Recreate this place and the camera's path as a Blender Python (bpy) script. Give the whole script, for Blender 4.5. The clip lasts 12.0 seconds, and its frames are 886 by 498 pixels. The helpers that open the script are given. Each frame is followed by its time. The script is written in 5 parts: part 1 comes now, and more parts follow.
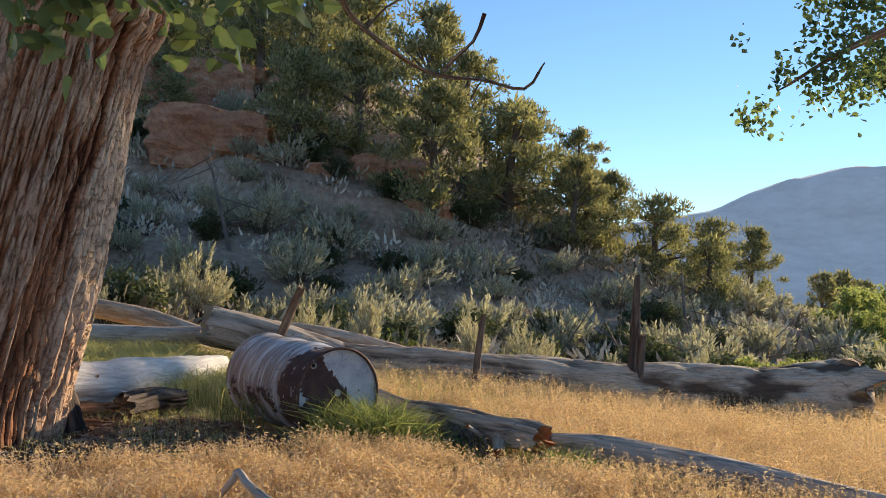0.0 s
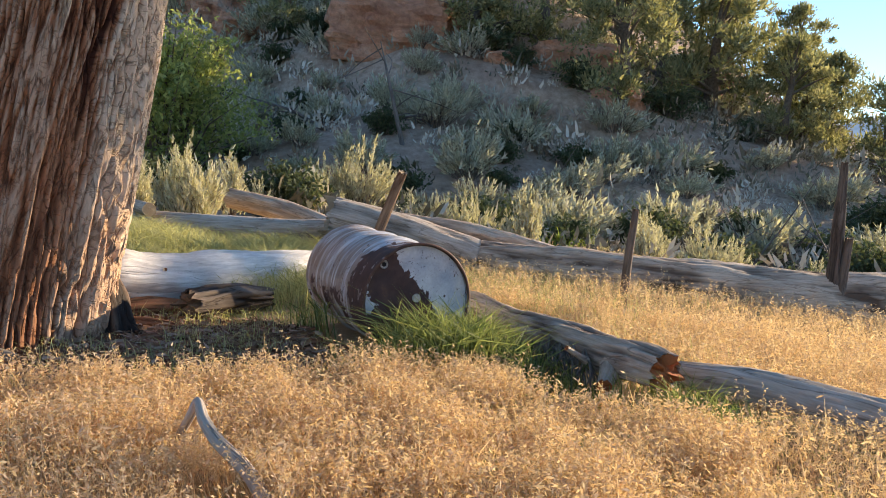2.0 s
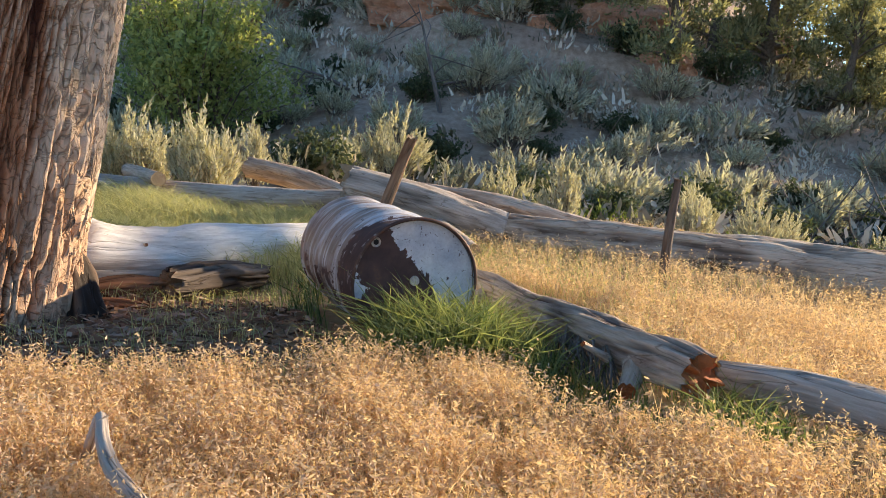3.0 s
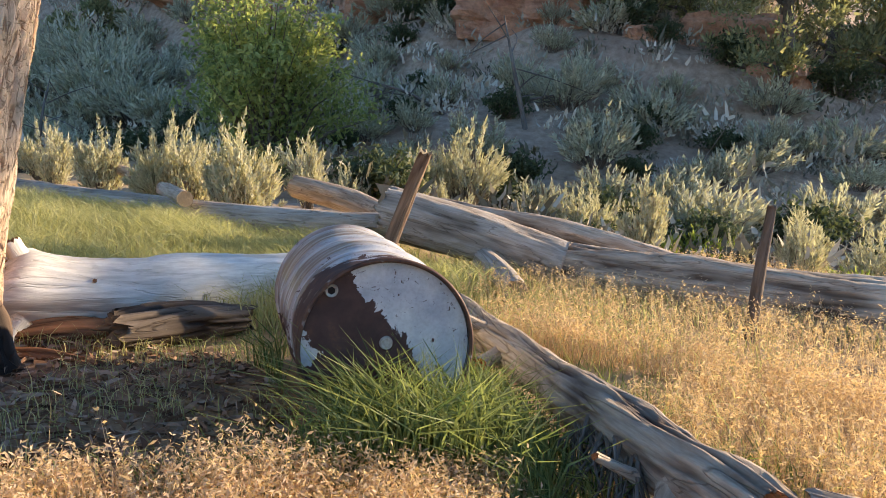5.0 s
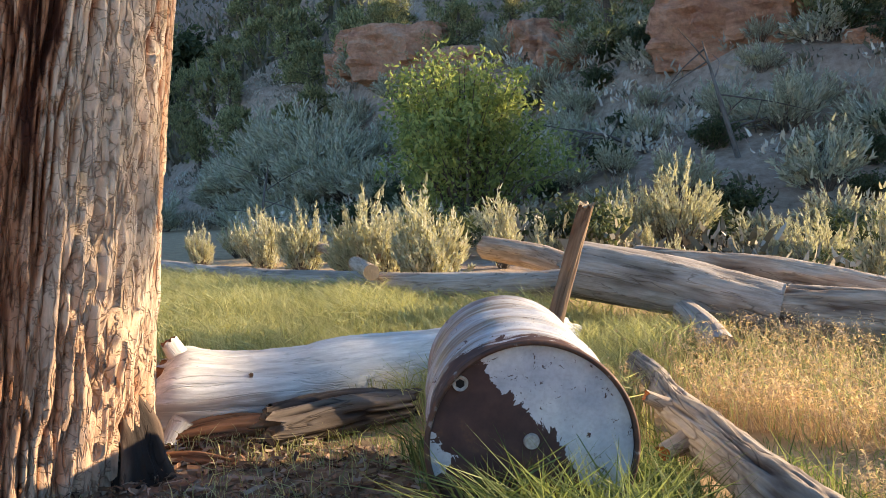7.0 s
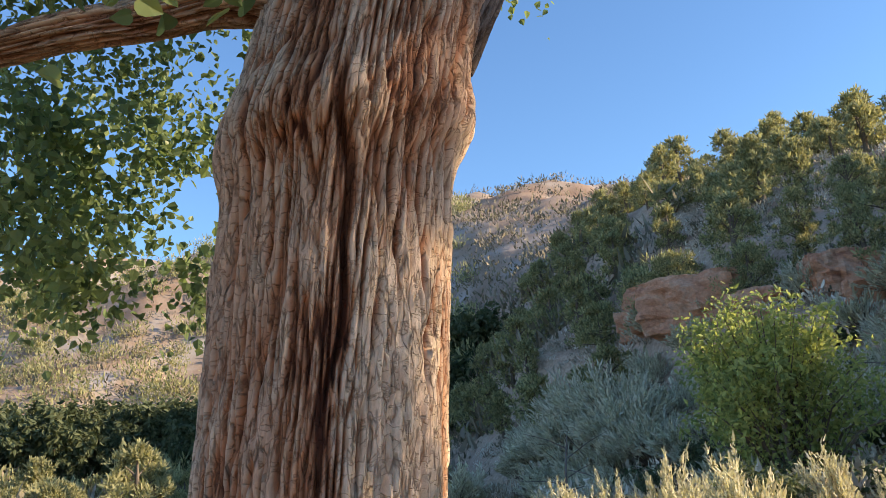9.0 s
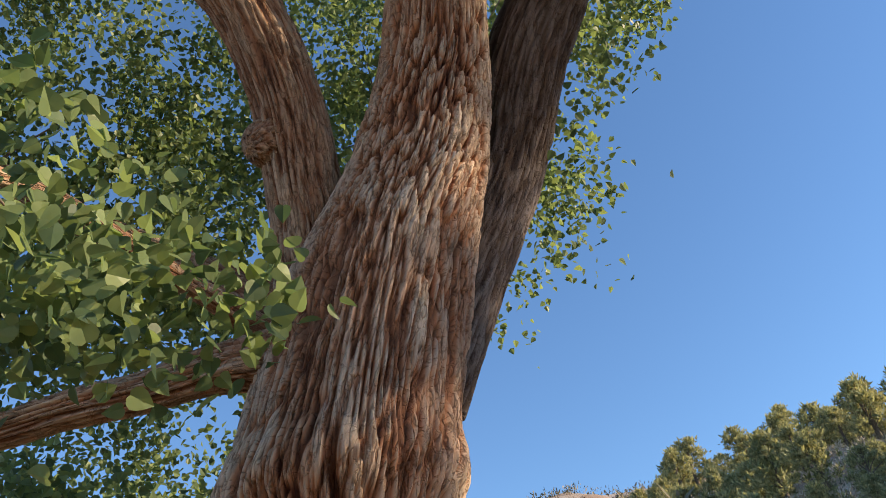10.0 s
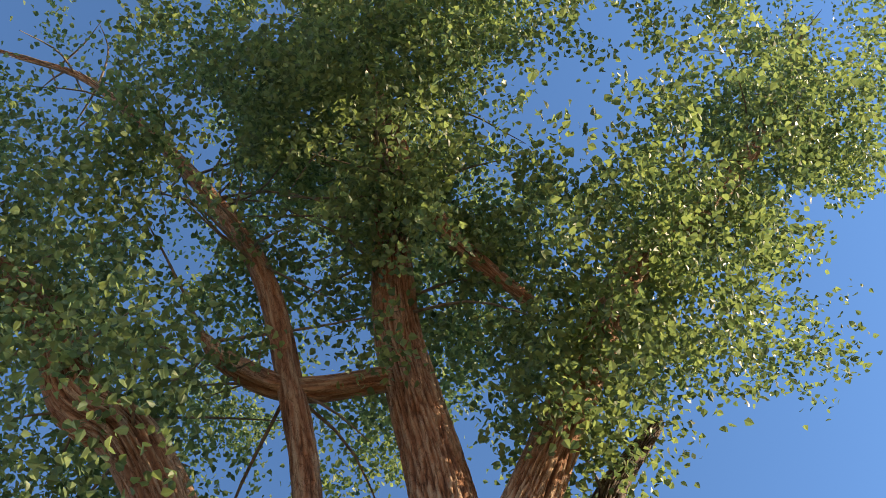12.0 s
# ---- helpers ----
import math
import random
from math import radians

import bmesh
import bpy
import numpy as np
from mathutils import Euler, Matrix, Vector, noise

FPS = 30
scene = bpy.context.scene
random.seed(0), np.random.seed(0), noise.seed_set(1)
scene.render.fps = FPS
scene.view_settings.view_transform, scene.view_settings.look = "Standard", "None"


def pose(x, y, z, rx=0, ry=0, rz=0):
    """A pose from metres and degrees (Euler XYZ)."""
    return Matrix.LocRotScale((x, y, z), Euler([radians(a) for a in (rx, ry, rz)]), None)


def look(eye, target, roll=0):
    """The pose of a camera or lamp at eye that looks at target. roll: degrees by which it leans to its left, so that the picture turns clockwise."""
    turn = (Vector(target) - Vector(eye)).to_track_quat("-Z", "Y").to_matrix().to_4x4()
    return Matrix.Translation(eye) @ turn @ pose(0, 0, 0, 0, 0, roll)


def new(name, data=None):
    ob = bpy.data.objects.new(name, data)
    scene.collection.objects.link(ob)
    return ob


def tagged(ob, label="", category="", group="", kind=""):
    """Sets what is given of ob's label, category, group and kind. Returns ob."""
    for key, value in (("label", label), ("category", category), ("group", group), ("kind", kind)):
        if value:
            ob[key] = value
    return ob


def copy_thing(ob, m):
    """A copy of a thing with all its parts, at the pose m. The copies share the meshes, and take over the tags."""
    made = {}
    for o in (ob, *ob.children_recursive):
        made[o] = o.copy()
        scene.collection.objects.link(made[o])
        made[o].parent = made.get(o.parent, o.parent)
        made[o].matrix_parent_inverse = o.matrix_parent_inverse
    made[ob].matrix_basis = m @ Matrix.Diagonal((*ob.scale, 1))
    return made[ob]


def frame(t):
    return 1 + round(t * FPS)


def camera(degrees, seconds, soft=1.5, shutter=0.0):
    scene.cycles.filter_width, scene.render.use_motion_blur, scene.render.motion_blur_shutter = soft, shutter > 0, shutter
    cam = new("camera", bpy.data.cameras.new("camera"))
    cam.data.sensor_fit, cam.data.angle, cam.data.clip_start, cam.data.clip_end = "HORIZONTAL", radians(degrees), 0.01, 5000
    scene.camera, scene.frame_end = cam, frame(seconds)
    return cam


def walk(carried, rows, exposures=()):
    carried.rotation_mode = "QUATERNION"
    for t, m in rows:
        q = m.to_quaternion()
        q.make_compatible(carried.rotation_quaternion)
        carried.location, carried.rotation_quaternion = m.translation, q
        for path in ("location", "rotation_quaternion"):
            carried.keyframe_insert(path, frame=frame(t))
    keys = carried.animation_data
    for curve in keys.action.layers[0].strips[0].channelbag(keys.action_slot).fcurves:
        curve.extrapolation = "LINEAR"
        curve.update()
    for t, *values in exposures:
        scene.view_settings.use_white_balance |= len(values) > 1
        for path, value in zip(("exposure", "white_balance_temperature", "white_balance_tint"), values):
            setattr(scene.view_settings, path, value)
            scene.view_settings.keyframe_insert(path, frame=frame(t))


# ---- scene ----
cam = camera(55.7, 12.0, soft=0.9)
METRES, EYE, TILT, LEAN, TURN = 4.3, 1.15, 2.0, -4.0, 0.0
ROWS = [
    (0.0, 0.0, 0.0, 0.0, -0.0, 0.0, -0.0),
    (0.5, 0.0321, 0.0716, -0.0117, 6.91, -4.36, 1.68),
    (1.0, 0.0773, 0.1391, -0.0163, 12.41, -4.03, 1.01),
    (1.5, 0.0999, 0.2155, -0.0247, 13.26, -3.58, 1.02),
    (2.0, 0.1205, 0.2878, -0.0366, 14.01, -6.72, 0.31),
    (2.5, 0.1371, 0.3592, -0.0402, 16.06, -8.43, -0.01),
    (3.0, 0.1348, 0.4345, -0.0479, 17.34, -8.69, 0.4),
    (5.0, 0.1544, 0.6935, -0.0577, 24.46, -7.36, 0.4),
    (5.5, 0.1527, 0.7327, -0.0655, 32.69, -9.37, 3.15),
    (6.0, 0.1602, 0.7594, -0.0702, 38.28, -8.71, 5.05),
    (6.5, 0.1606, 0.7917, -0.0609, 36.63, -5.46, 6.89),
    (8.5, 0.152, 0.8456, -0.0462, 56.13, 9.47, 8.73),
    (9.0, 0.1534, 0.8507, -0.0387, 59.84, 17.79, 10.29),
    (9.5, 0.1621, 0.8536, -0.0316, 61.68, 28.13, 12.56),
    (10.0, 0.1801, 0.8541, -0.0188, 62.22, 39.78, 14.17),
    (10.5, 0.1976, 0.8537, -0.013, 62.06, 50.86, 14.95),
    (11.0, 0.2121, 0.8509, -0.0112, 61.92, 61.23, 14.44),
    (11.5, 0.2272, 0.8434, -0.0132, 61.48, 70.96, 13.02),
    (12.0, 0.2327, 0.8336, -0.0077, 60.56, 80.77, 9.69),
]
walk(cam, [(t, pose(0, 0, EYE, TILT, LEAN, TURN) @ pose(METRES * x, METRES * y, METRES * z, 90 + pitch, roll, yaw)) for t, x, y, z, yaw, pitch, roll in ROWS],
     exposures=[(0.0, 0.5), (1.0, 0.95), (4.0, 1.1), (6.5, 1.24), (8.5, 1.2), (10.5, 0.86), (12.0, 1.15)])

# ---- world, sun, exposure ----
SUN_AZ, SUN_EL = 42.0, 18.0
world = bpy.data.worlds.new("sky")
scene.world = world
world.use_nodes = True
wn = world.node_tree
wn.nodes.clear()
sky = wn.nodes.new("ShaderNodeTexSky")
sky.sky_type = "NISHITA"
sky.sun_disc = False
sky.sun_elevation = radians(SUN_EL)
sky.sun_rotation = radians(SUN_AZ)
sky.air_density, sky.dust_density, sky.ozone_density = 1.0, 0.0, 4.5
bg = wn.nodes.new("ShaderNodeBackground")
bg.inputs["Strength"].default_value = 0.136
wo = wn.nodes.new("ShaderNodeOutputWorld")
wn.links.new(sky.outputs[0], bg.inputs["Color"])
wn.links.new(bg.outputs[0], wo.inputs["Surface"])

sun = new("sun", bpy.data.lights.new("sun", "SUN"))
sun.data.energy = 5.0
sun.data.angle = radians(0.6)
sun.data.color = (1.0, 0.78, 0.52)
sa, se = radians(SUN_AZ), radians(SUN_EL)
SUN_DIR = Vector((math.sin(sa) * math.cos(se), math.cos(sa) * math.cos(se), math.sin(se)))
sun.matrix_world = look(SUN_DIR * 60, (0, 0, 0))

# ---- small tools ----
rng = np.random.default_rng(7)
_perm = np.random.default_rng(3).permutation(256)
_perm = np.concatenate([_perm, _perm, _perm])
_grad = np.random.default_rng(4).normal(size=(256, 3))
_grad /= np.linalg.norm(_grad, axis=1)[:, None]


def perlin(p):
    """Gradient noise, about -0.7 to 0.7, at an (n, 3) array of places."""
    p = np.asarray(p, float)
    i = np.floor(p).astype(int)
    f = p - i
    i &= 255
    u = f * f * f * (f * (f * 6 - 15) + 10)
    out = np.zeros(len(p))
    for dx in (0, 1):
        for dy in (0, 1):
            for dz in (0, 1):
                h = _perm[_perm[_perm[i[:, 0] + dx] + i[:, 1] + dy] + i[:, 2] + dz]
                g = np.einsum("ij,ij->i", _grad[h], f - (dx, dy, dz))
                w = np.abs(1 - dx - u[:, 0]) * np.abs(1 - dy - u[:, 1]) * np.abs(1 - dz - u[:, 2])
                out += g * w
    return out


def fbm(p, octaves=4):
    p = np.asarray(p, float)
    total, amp = np.zeros(len(p)), 1.0
    for _ in range(octaves):
        total += amp * perlin(p)
        p, amp = p * 2.03 + 17.1, amp * 0.5
    return total


def smooth(x):
    x = np.clip(x, 0, 1)
    return x * x * (3 - 2 * x)


def mesh_from(name, verts, faces, mats, smooth_shade=True, values=None, slots=None, grain=None):
    """A mesh from arrays; faces is an (n, 3) or (n, 4) array or a list of such arrays; values: a float per vertex, kept as 'tone';
    grain: a place per vertex along and round a stem."""
    verts = np.asarray(verts, np.float32)
    groups = faces if isinstance(faces, list) else [faces]
    groups = [np.asarray(g, np.int32) for g in groups if len(g)]
    me = bpy.data.meshes.new(name)
    loops = np.concatenate([g.ravel() for g in groups])
    sizes = np.concatenate([np.full(len(g), g.shape[1], np.int32) for g in groups])
    me.vertices.add(len(verts))
    me.vertices.foreach_set("co", verts.ravel())
    me.loops.add(len(loops))
    me.loops.foreach_set("vertex_index", loops)
    me.polygons.add(len(sizes))
    me.polygons.foreach_set("loop_start", np.concatenate([[0], np.cumsum(sizes)[:-1]]).astype(np.int32))
    me.update(calc_edges=True)
    me.polygons.foreach_set("use_smooth", np.full(len(sizes), smooth_shade))
    if values is not None:
        layer = me.attributes.new("tone", "FLOAT", "POINT")
        layer.data.foreach_set("value", np.asarray(values, np.float32))
    if grain is not None:
        layer = me.attributes.new("grain", "FLOAT_VECTOR", "POINT")
        layer.data.foreach_set("vector", np.asarray(grain, np.float32).ravel())
    for m in mats if isinstance(mats, (list, tuple)) else [mats]:
        me.materials.append(m)
    if slots is not None:
        me.polygons.foreach_set("material_index", np.asarray(slots, np.int32))
    me.validate()
    return me


def part_mesh(name, me, parent=None, label="", at=None):
    ob = new(name, me)
    if parent is not None:
        ob.parent = parent
    if at is not None:
        ob.matrix_basis = at
    return tagged(ob, label)


def part(name, bm, material, parent, label=""):
    me = bpy.data.meshes.new(name)
    bm.to_mesh(me)
    bm.free()
    me.materials.append(material)
    return part_mesh(name, me, parent, label)


def thing(name, m, label, category, group="", kind=""):
    ob = new(name)
    ob.empty_display_size = 0.1
    ob.matrix_basis = m
    return tagged(ob, label, category, group, kind)


def spline(points, count):
    """Catmull-Rom through rows of any width, count rows at even steps of length."""
    p = np.asarray(points, float)
    q = np.vstack([2 * p[0] - p[1], p, 2 * p[-1] - p[-2]])
    fine = []
    for k in range(len(p) - 1):
        a, b, c, d = q[k:k + 4]
        t = np.linspace(0, 1, 24, endpoint=(k == len(p) - 2))[:, None]
        fine.append(0.5 * (2 * b + (c - a) * t + (2 * a - 5 * b + 4 * c - d) * t ** 2 + (3 * b - a - 3 * c + d) * t ** 3))
    fine = np.vstack(fine)
    s = np.concatenate([[0], np.cumsum(np.linalg.norm(np.diff(fine[:, :3], axis=0), axis=1))])
    at = np.linspace(0, s[-1], count)
    return np.stack([np.interp(at, s, fine[:, k]) for k in range(fine.shape[1])], axis=1), at


def frames_along(c):
    """Two unit normals for each row of a centre line, carried along without twist."""
    tan = np.gradient(c, axis=0)
    tan /= np.linalg.norm(tan, axis=1)[:, None] + 1e-9
    ref = np.array([1.0, 0, 0]) if abs(tan[0][2]) > 0.7 else np.array([0, 0, 1.0])
    us = []
    u = ref - tan[0] * ref.dot(tan[0])
    for t in tan:
        u = u - t * u.dot(t)
        u /= np.linalg.norm(u) + 1e-9
        us.append(u)
    us = np.array(us)
    return us, np.cross(tan, us), tan


def tube(points, rows, around, relief=None, cap=(0.0, 0.0), squash=1.0, phase=0.0):
    """A tapered tube with relief(theta, s, radius) added to its radius. Returns verts, [quads, tris], relief values;
    tube.grain then holds each vertex's place round and along the stem.
    cap: how far each end bulges (or, when minus, is jagged) in radii."""
    rowsv, s = spline(points, rows)
    c, r = rowsv[:, :3], rowsv[:, 3]
    us, vs, tan = frames_along(c)
    th = np.linspace(0, 2 * np.pi, around, endpoint=False) + phase
    S, T = np.meshgrid(s, th, indexing="ij")
    R = np.repeat(r[:, None], around, axis=1)
    d = relief(T, S, R) if relief else np.zeros_like(R)
    rad = R + d
    verts = c[:, None] + rad[..., None] * (np.cos(T)[..., None] * us[:, None] + squash * np.sin(T)[..., None] * vs[:, None])
    for end, row, sign in ((0, 0, -1), (1, -1, 1)):
        if cap[end] < 0:
            jag = perlin(np.stack([np.cos(th) * 2.3 + 9 * end, np.sin(th) * 2.3, th * 0 + r[row] * 50], 1)) * -cap[end] * r[row] * 2
            verts[row] += (sign * jag)[:, None] * tan[row]
    verts = verts.reshape(-1, 3)
    grain = [np.stack([R * np.cos(T), R * np.sin(T), S], -1).reshape(-1, 3)]
    i, j = np.meshgrid(np.arange(rows - 1), np.arange(around), indexing="ij")
    k = (j + 1) % around
    quads = np.stack([i * around + j, i * around + k, (i + 1) * around + k, (i + 1) * around + j], -1).reshape(-1, 4)
    # end rings, drawn in and hollowed a little
    extra, tris, tone = [], [], [d.ravel()]
    base = len(verts)
    caps_q = []
    for end, row, sign in ((0, 0, -1), (1, rows - 1, 1)):
        ring = verts[row * around:(row + 1) * around]
        mid = ring.mean(0)
        prev = np.arange(row * around, (row + 1) * around)
        for f in (0.93, 0.6, 0.3):
            amp = abs(cap[end]) * r[row]
            wob = perlin(np.stack([np.cos(th) * 4 * f, np.sin(th) * 4 * f, th * 0 + 5 * end + f], 1)) * amp
            loop = mid + (ring - mid) * f + tan[row] * (sign * (max(cap[end], 0) * r[row] * (1 - f)) + wob)[:, None]
            ids = base + np.arange(around)
            extra.append(loop)
            grain.append(np.stack([r[row] * f * np.cos(th), r[row] * f * np.sin(th), th * 0 + s[row]], 1))
            tone.append(np.full(around, -9.0))
            nxt, nxp = np.roll(ids, -1), np.roll(prev, -1)
            caps_q.append(np.stack([prev, ids, nxt, nxp] if end else [prev, nxp, nxt, ids], -1))
            prev, base = ids, base + around
        extra.append(mid[None] + tan[row] * sign * max(cap[end], 0) * r[row])
        grain.append(np.array([[0, 0, s[row]]]))
        tone.append(np.array([-9.0]))
        a, b = prev, np.roll(prev, -1)
        m = np.full(around, base)
        tris.append(np.stack([a, m, b] if end else [a, b, m], -1))
        base += 1
    verts = np.vstack([verts] + extra)
    tube.grain = np.vstack(grain)
    return verts, [np.vstack([quads] + caps_q), np.vstack(tris)], np.concatenate(tone)


def merge(pieces):
    """Joins (verts, [quads, tris], values) pieces into one."""
    vs, qs, ts, vals, base = [], [], [], [], 0
    for v, (q, t), val in pieces:
        vs.append(v)
        qs.append(np.asarray(q, int).reshape(-1, 4) + base)
        ts.append(np.asarray(t, int).reshape(-1, 3) + base)
        vals.append(val)
        base += len(v)
    return np.vstack(vs), [np.vstack(qs), np.vstack(ts)], np.concatenate(vals)


# ---- materials ----
def material(name, rough=0.85, metal=0.0):
    m = bpy.data.materials.new(name)
    m.use_nodes = True
    nt = m.node_tree
    b = nt.nodes["Principled BSDF"]
    b.inputs["Roughness"].default_value = rough
    b.inputs["Metallic"].default_value = metal
    b.inputs["Specular IOR Level"].default_value = 0.3
    return m, nt, b


def n_coord(nt, scale=(1, 1, 1), world_space=False):
    mp = nt.nodes.new("ShaderNodeMapping")
    mp.inputs["Scale"].default_value = scale
    if world_space:
        g = nt.nodes.new("ShaderNodeNewGeometry")
        nt.links.new(g.outputs["Position"], mp.inputs[0])
    else:
        tc = nt.nodes.new("ShaderNodeTexCoord")
        nt.links.new(tc.outputs["Object"], mp.inputs[0])
    return mp.outputs[0]


def n_grain(nt, scale):
    a = nt.nodes.new("ShaderNodeAttribute")
    a.attribute_name = "grain"
    mp = nt.nodes.new("ShaderNodeMapping")
    mp.inputs["Scale"].default_value = scale
    nt.links.new(a.outputs["Vector"], mp.inputs[0])
    return mp.outputs[0]


def n_noise(nt, vec, scale, detail=4.0, rough=0.55, distort=0.0):
    n = nt.nodes.new("ShaderNodeTexNoise")
    n.inputs["Scale"].default_value = scale
    n.inputs["Detail"].default_value = detail
    n.inputs["Roughness"].default_value = rough
    n.inputs["Distortion"].default_value = distort
    nt.links.new(vec, n.inputs["Vector"])
    return n.outputs[0]


def n_ramp(nt, fac, *stops):
    r = nt.nodes.new("ShaderNodeValToRGB")
    while len(r.color_ramp.elements) < len(stops):
        r.color_ramp.elements.new(0.5)
    for e, (p, c) in zip(r.color_ramp.elements, stops):
        e.position = p
        e.color = (*c, 1) if len(c) == 3 else c
    nt.links.new(fac, r.inputs[0])
    return r.outputs[0]


def n_mix(nt, fac, a, b, mode="MIX"):
    m = nt.nodes.new("ShaderNodeMix")
    m.data_type = "RGBA"
    m.blend_type = mode
    for sock, v in ((m.inputs[0], fac), (m.inputs[6], a), (m.inputs[7], b)):
        if isinstance(v, (int, float)):
            sock.default_value = v
        elif isinstance(v, tuple):
            sock.default_value = (*v, 1)
        else:
            nt.links.new(v, sock)
    return m.outputs[2]


def n_math(nt, op, a, b=0.0):
    m = nt.nodes.new("ShaderNodeMath")
    m.operation = op
    for sock, v in ((m.inputs[0], a), (m.inputs[1], b)):
        if isinstance(v, (int, float)):
            sock.default_value = v
        else:
            nt.links.new(v, sock)
    return m.outputs[0]


def n_bump(nt, bsdf, height, strength=0.4, dist=0.01):
    b = nt.nodes.new("ShaderNodeBump")
    b.inputs["Strength"].default_value = strength
    b.inputs["Distance"].default_value = dist
    nt.links.new(height, b.inputs["Height"])
    nt.links.new(b.outputs[0], bsdf.inputs["Normal"])


def n_tone(nt, name="tone"):
    a = nt.nodes.new("ShaderNodeAttribute")
    a.attribute_name = name
    return a.outputs["Fac"]


def n_island(nt):
    g = nt.nodes.new("ShaderNodeNewGeometry")
    return g.outputs["Random Per Island"]


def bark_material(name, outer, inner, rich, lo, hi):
    """Furrowed bark: weathered grey-tan plates, redder inner bark in the furrows, darker with relief depth and in
    cracks.
    """
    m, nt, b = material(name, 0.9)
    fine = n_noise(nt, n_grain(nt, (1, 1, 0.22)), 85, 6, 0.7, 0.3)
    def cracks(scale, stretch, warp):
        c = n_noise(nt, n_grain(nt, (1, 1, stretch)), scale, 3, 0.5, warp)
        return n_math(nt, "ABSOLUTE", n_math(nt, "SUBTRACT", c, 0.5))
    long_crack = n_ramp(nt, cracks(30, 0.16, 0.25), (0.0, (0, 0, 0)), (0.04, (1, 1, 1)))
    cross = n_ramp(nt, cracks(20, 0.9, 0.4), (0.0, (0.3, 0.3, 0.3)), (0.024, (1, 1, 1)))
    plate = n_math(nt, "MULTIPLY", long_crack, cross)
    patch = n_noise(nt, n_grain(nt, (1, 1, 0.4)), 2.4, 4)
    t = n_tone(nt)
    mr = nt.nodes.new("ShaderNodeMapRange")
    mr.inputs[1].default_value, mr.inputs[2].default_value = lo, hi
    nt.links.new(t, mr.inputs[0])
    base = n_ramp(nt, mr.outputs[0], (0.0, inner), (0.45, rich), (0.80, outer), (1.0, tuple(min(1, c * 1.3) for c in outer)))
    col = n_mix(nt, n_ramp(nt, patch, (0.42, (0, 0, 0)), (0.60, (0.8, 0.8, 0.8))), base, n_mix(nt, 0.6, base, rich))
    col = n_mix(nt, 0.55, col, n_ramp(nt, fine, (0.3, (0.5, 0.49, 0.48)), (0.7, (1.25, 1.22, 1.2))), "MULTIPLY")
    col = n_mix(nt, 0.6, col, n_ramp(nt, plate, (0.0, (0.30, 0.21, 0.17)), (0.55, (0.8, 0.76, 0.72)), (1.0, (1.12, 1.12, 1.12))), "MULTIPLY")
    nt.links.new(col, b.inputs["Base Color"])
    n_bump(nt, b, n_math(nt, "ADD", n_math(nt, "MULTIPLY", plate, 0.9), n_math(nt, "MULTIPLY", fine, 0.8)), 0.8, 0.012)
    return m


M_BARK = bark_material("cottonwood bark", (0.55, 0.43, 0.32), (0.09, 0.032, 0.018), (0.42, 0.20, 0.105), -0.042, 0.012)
# Darker copy of the trunk bark: the crown's shade is in its colour.
M_LIMB_SHADED = bark_material("limb bark", (0.40, 0.29, 0.20), (0.08, 0.036, 0.022), (0.30, 0.15, 0.085), -0.040, 0.012)
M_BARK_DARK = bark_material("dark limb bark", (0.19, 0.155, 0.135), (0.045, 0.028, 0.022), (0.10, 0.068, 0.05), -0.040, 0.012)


def wood_material(name, pale, dark, end, streak=40.0, seams=0.35, checks=0.7):
    """Dead wood: grain along the log, seams and stains; broken ends show the inner wood."""
    m, nt, b = material(name, 0.8)
    v = n_coord(nt, (1, 1, 1))
    t = n_tone(nt)
    grain = n_noise(nt, n_grain(nt, (1, 1, 0.09)), streak * 1.6, 6, 0.7)
    patch = n_noise(nt, n_grain(nt, (1, 1, 0.35)), 4.2, 6, 0.65, 0.7)
    col = n_ramp(nt, patch, (0.30, dark), (0.52, pale), (0.75, tuple(min(0.85, c * 1.15) for c in pale)))
    col = n_mix(nt, 0.65, col, n_ramp(nt, grain, (0.28, (0.5, 0.47, 0.44)), (0.66, (1.15, 1.14, 1.12))), "MULTIPLY")
    seam = nt.nodes.new("ShaderNodeMapRange")
    seam.inputs[1].default_value, seam.inputs[2].default_value = -0.02, 0.0
    nt.links.new(t, seam.inputs[0])
    col = n_mix(nt, n_math(nt, "SUBTRACT", 1.0, seam.outputs[0]), col, tuple(c * seams for c in dark))
    check = n_math(nt, "ABSOLUTE", n_math(nt, "SUBTRACT", n_noise(nt, n_grain(nt, (1, 1, 0.10)), 16, 2, 0.5, 0.7), 0.5))
    check = n_ramp(nt, check, (0.0, (0, 0, 0)), (0.018, (1, 1, 1)))
    col = n_mix(nt, checks, col, n_mix(nt, check, (0.38, 0.33, 0.29), (1.0, 1.0, 1.0)), "MULTIPLY")
    is_end = n_math(nt, "LESS_THAN", t, -1.0)
    col = n_mix(nt, is_end, col, n_mix(nt, n_noise(nt, v, 60, 4), tuple(c * 0.55 for c in end), end))
    nt.links.new(col, b.inputs["Base Color"])
    n_bump(nt, b, n_math(nt, "ADD", grain, check), 0.6, 0.008)
    return m


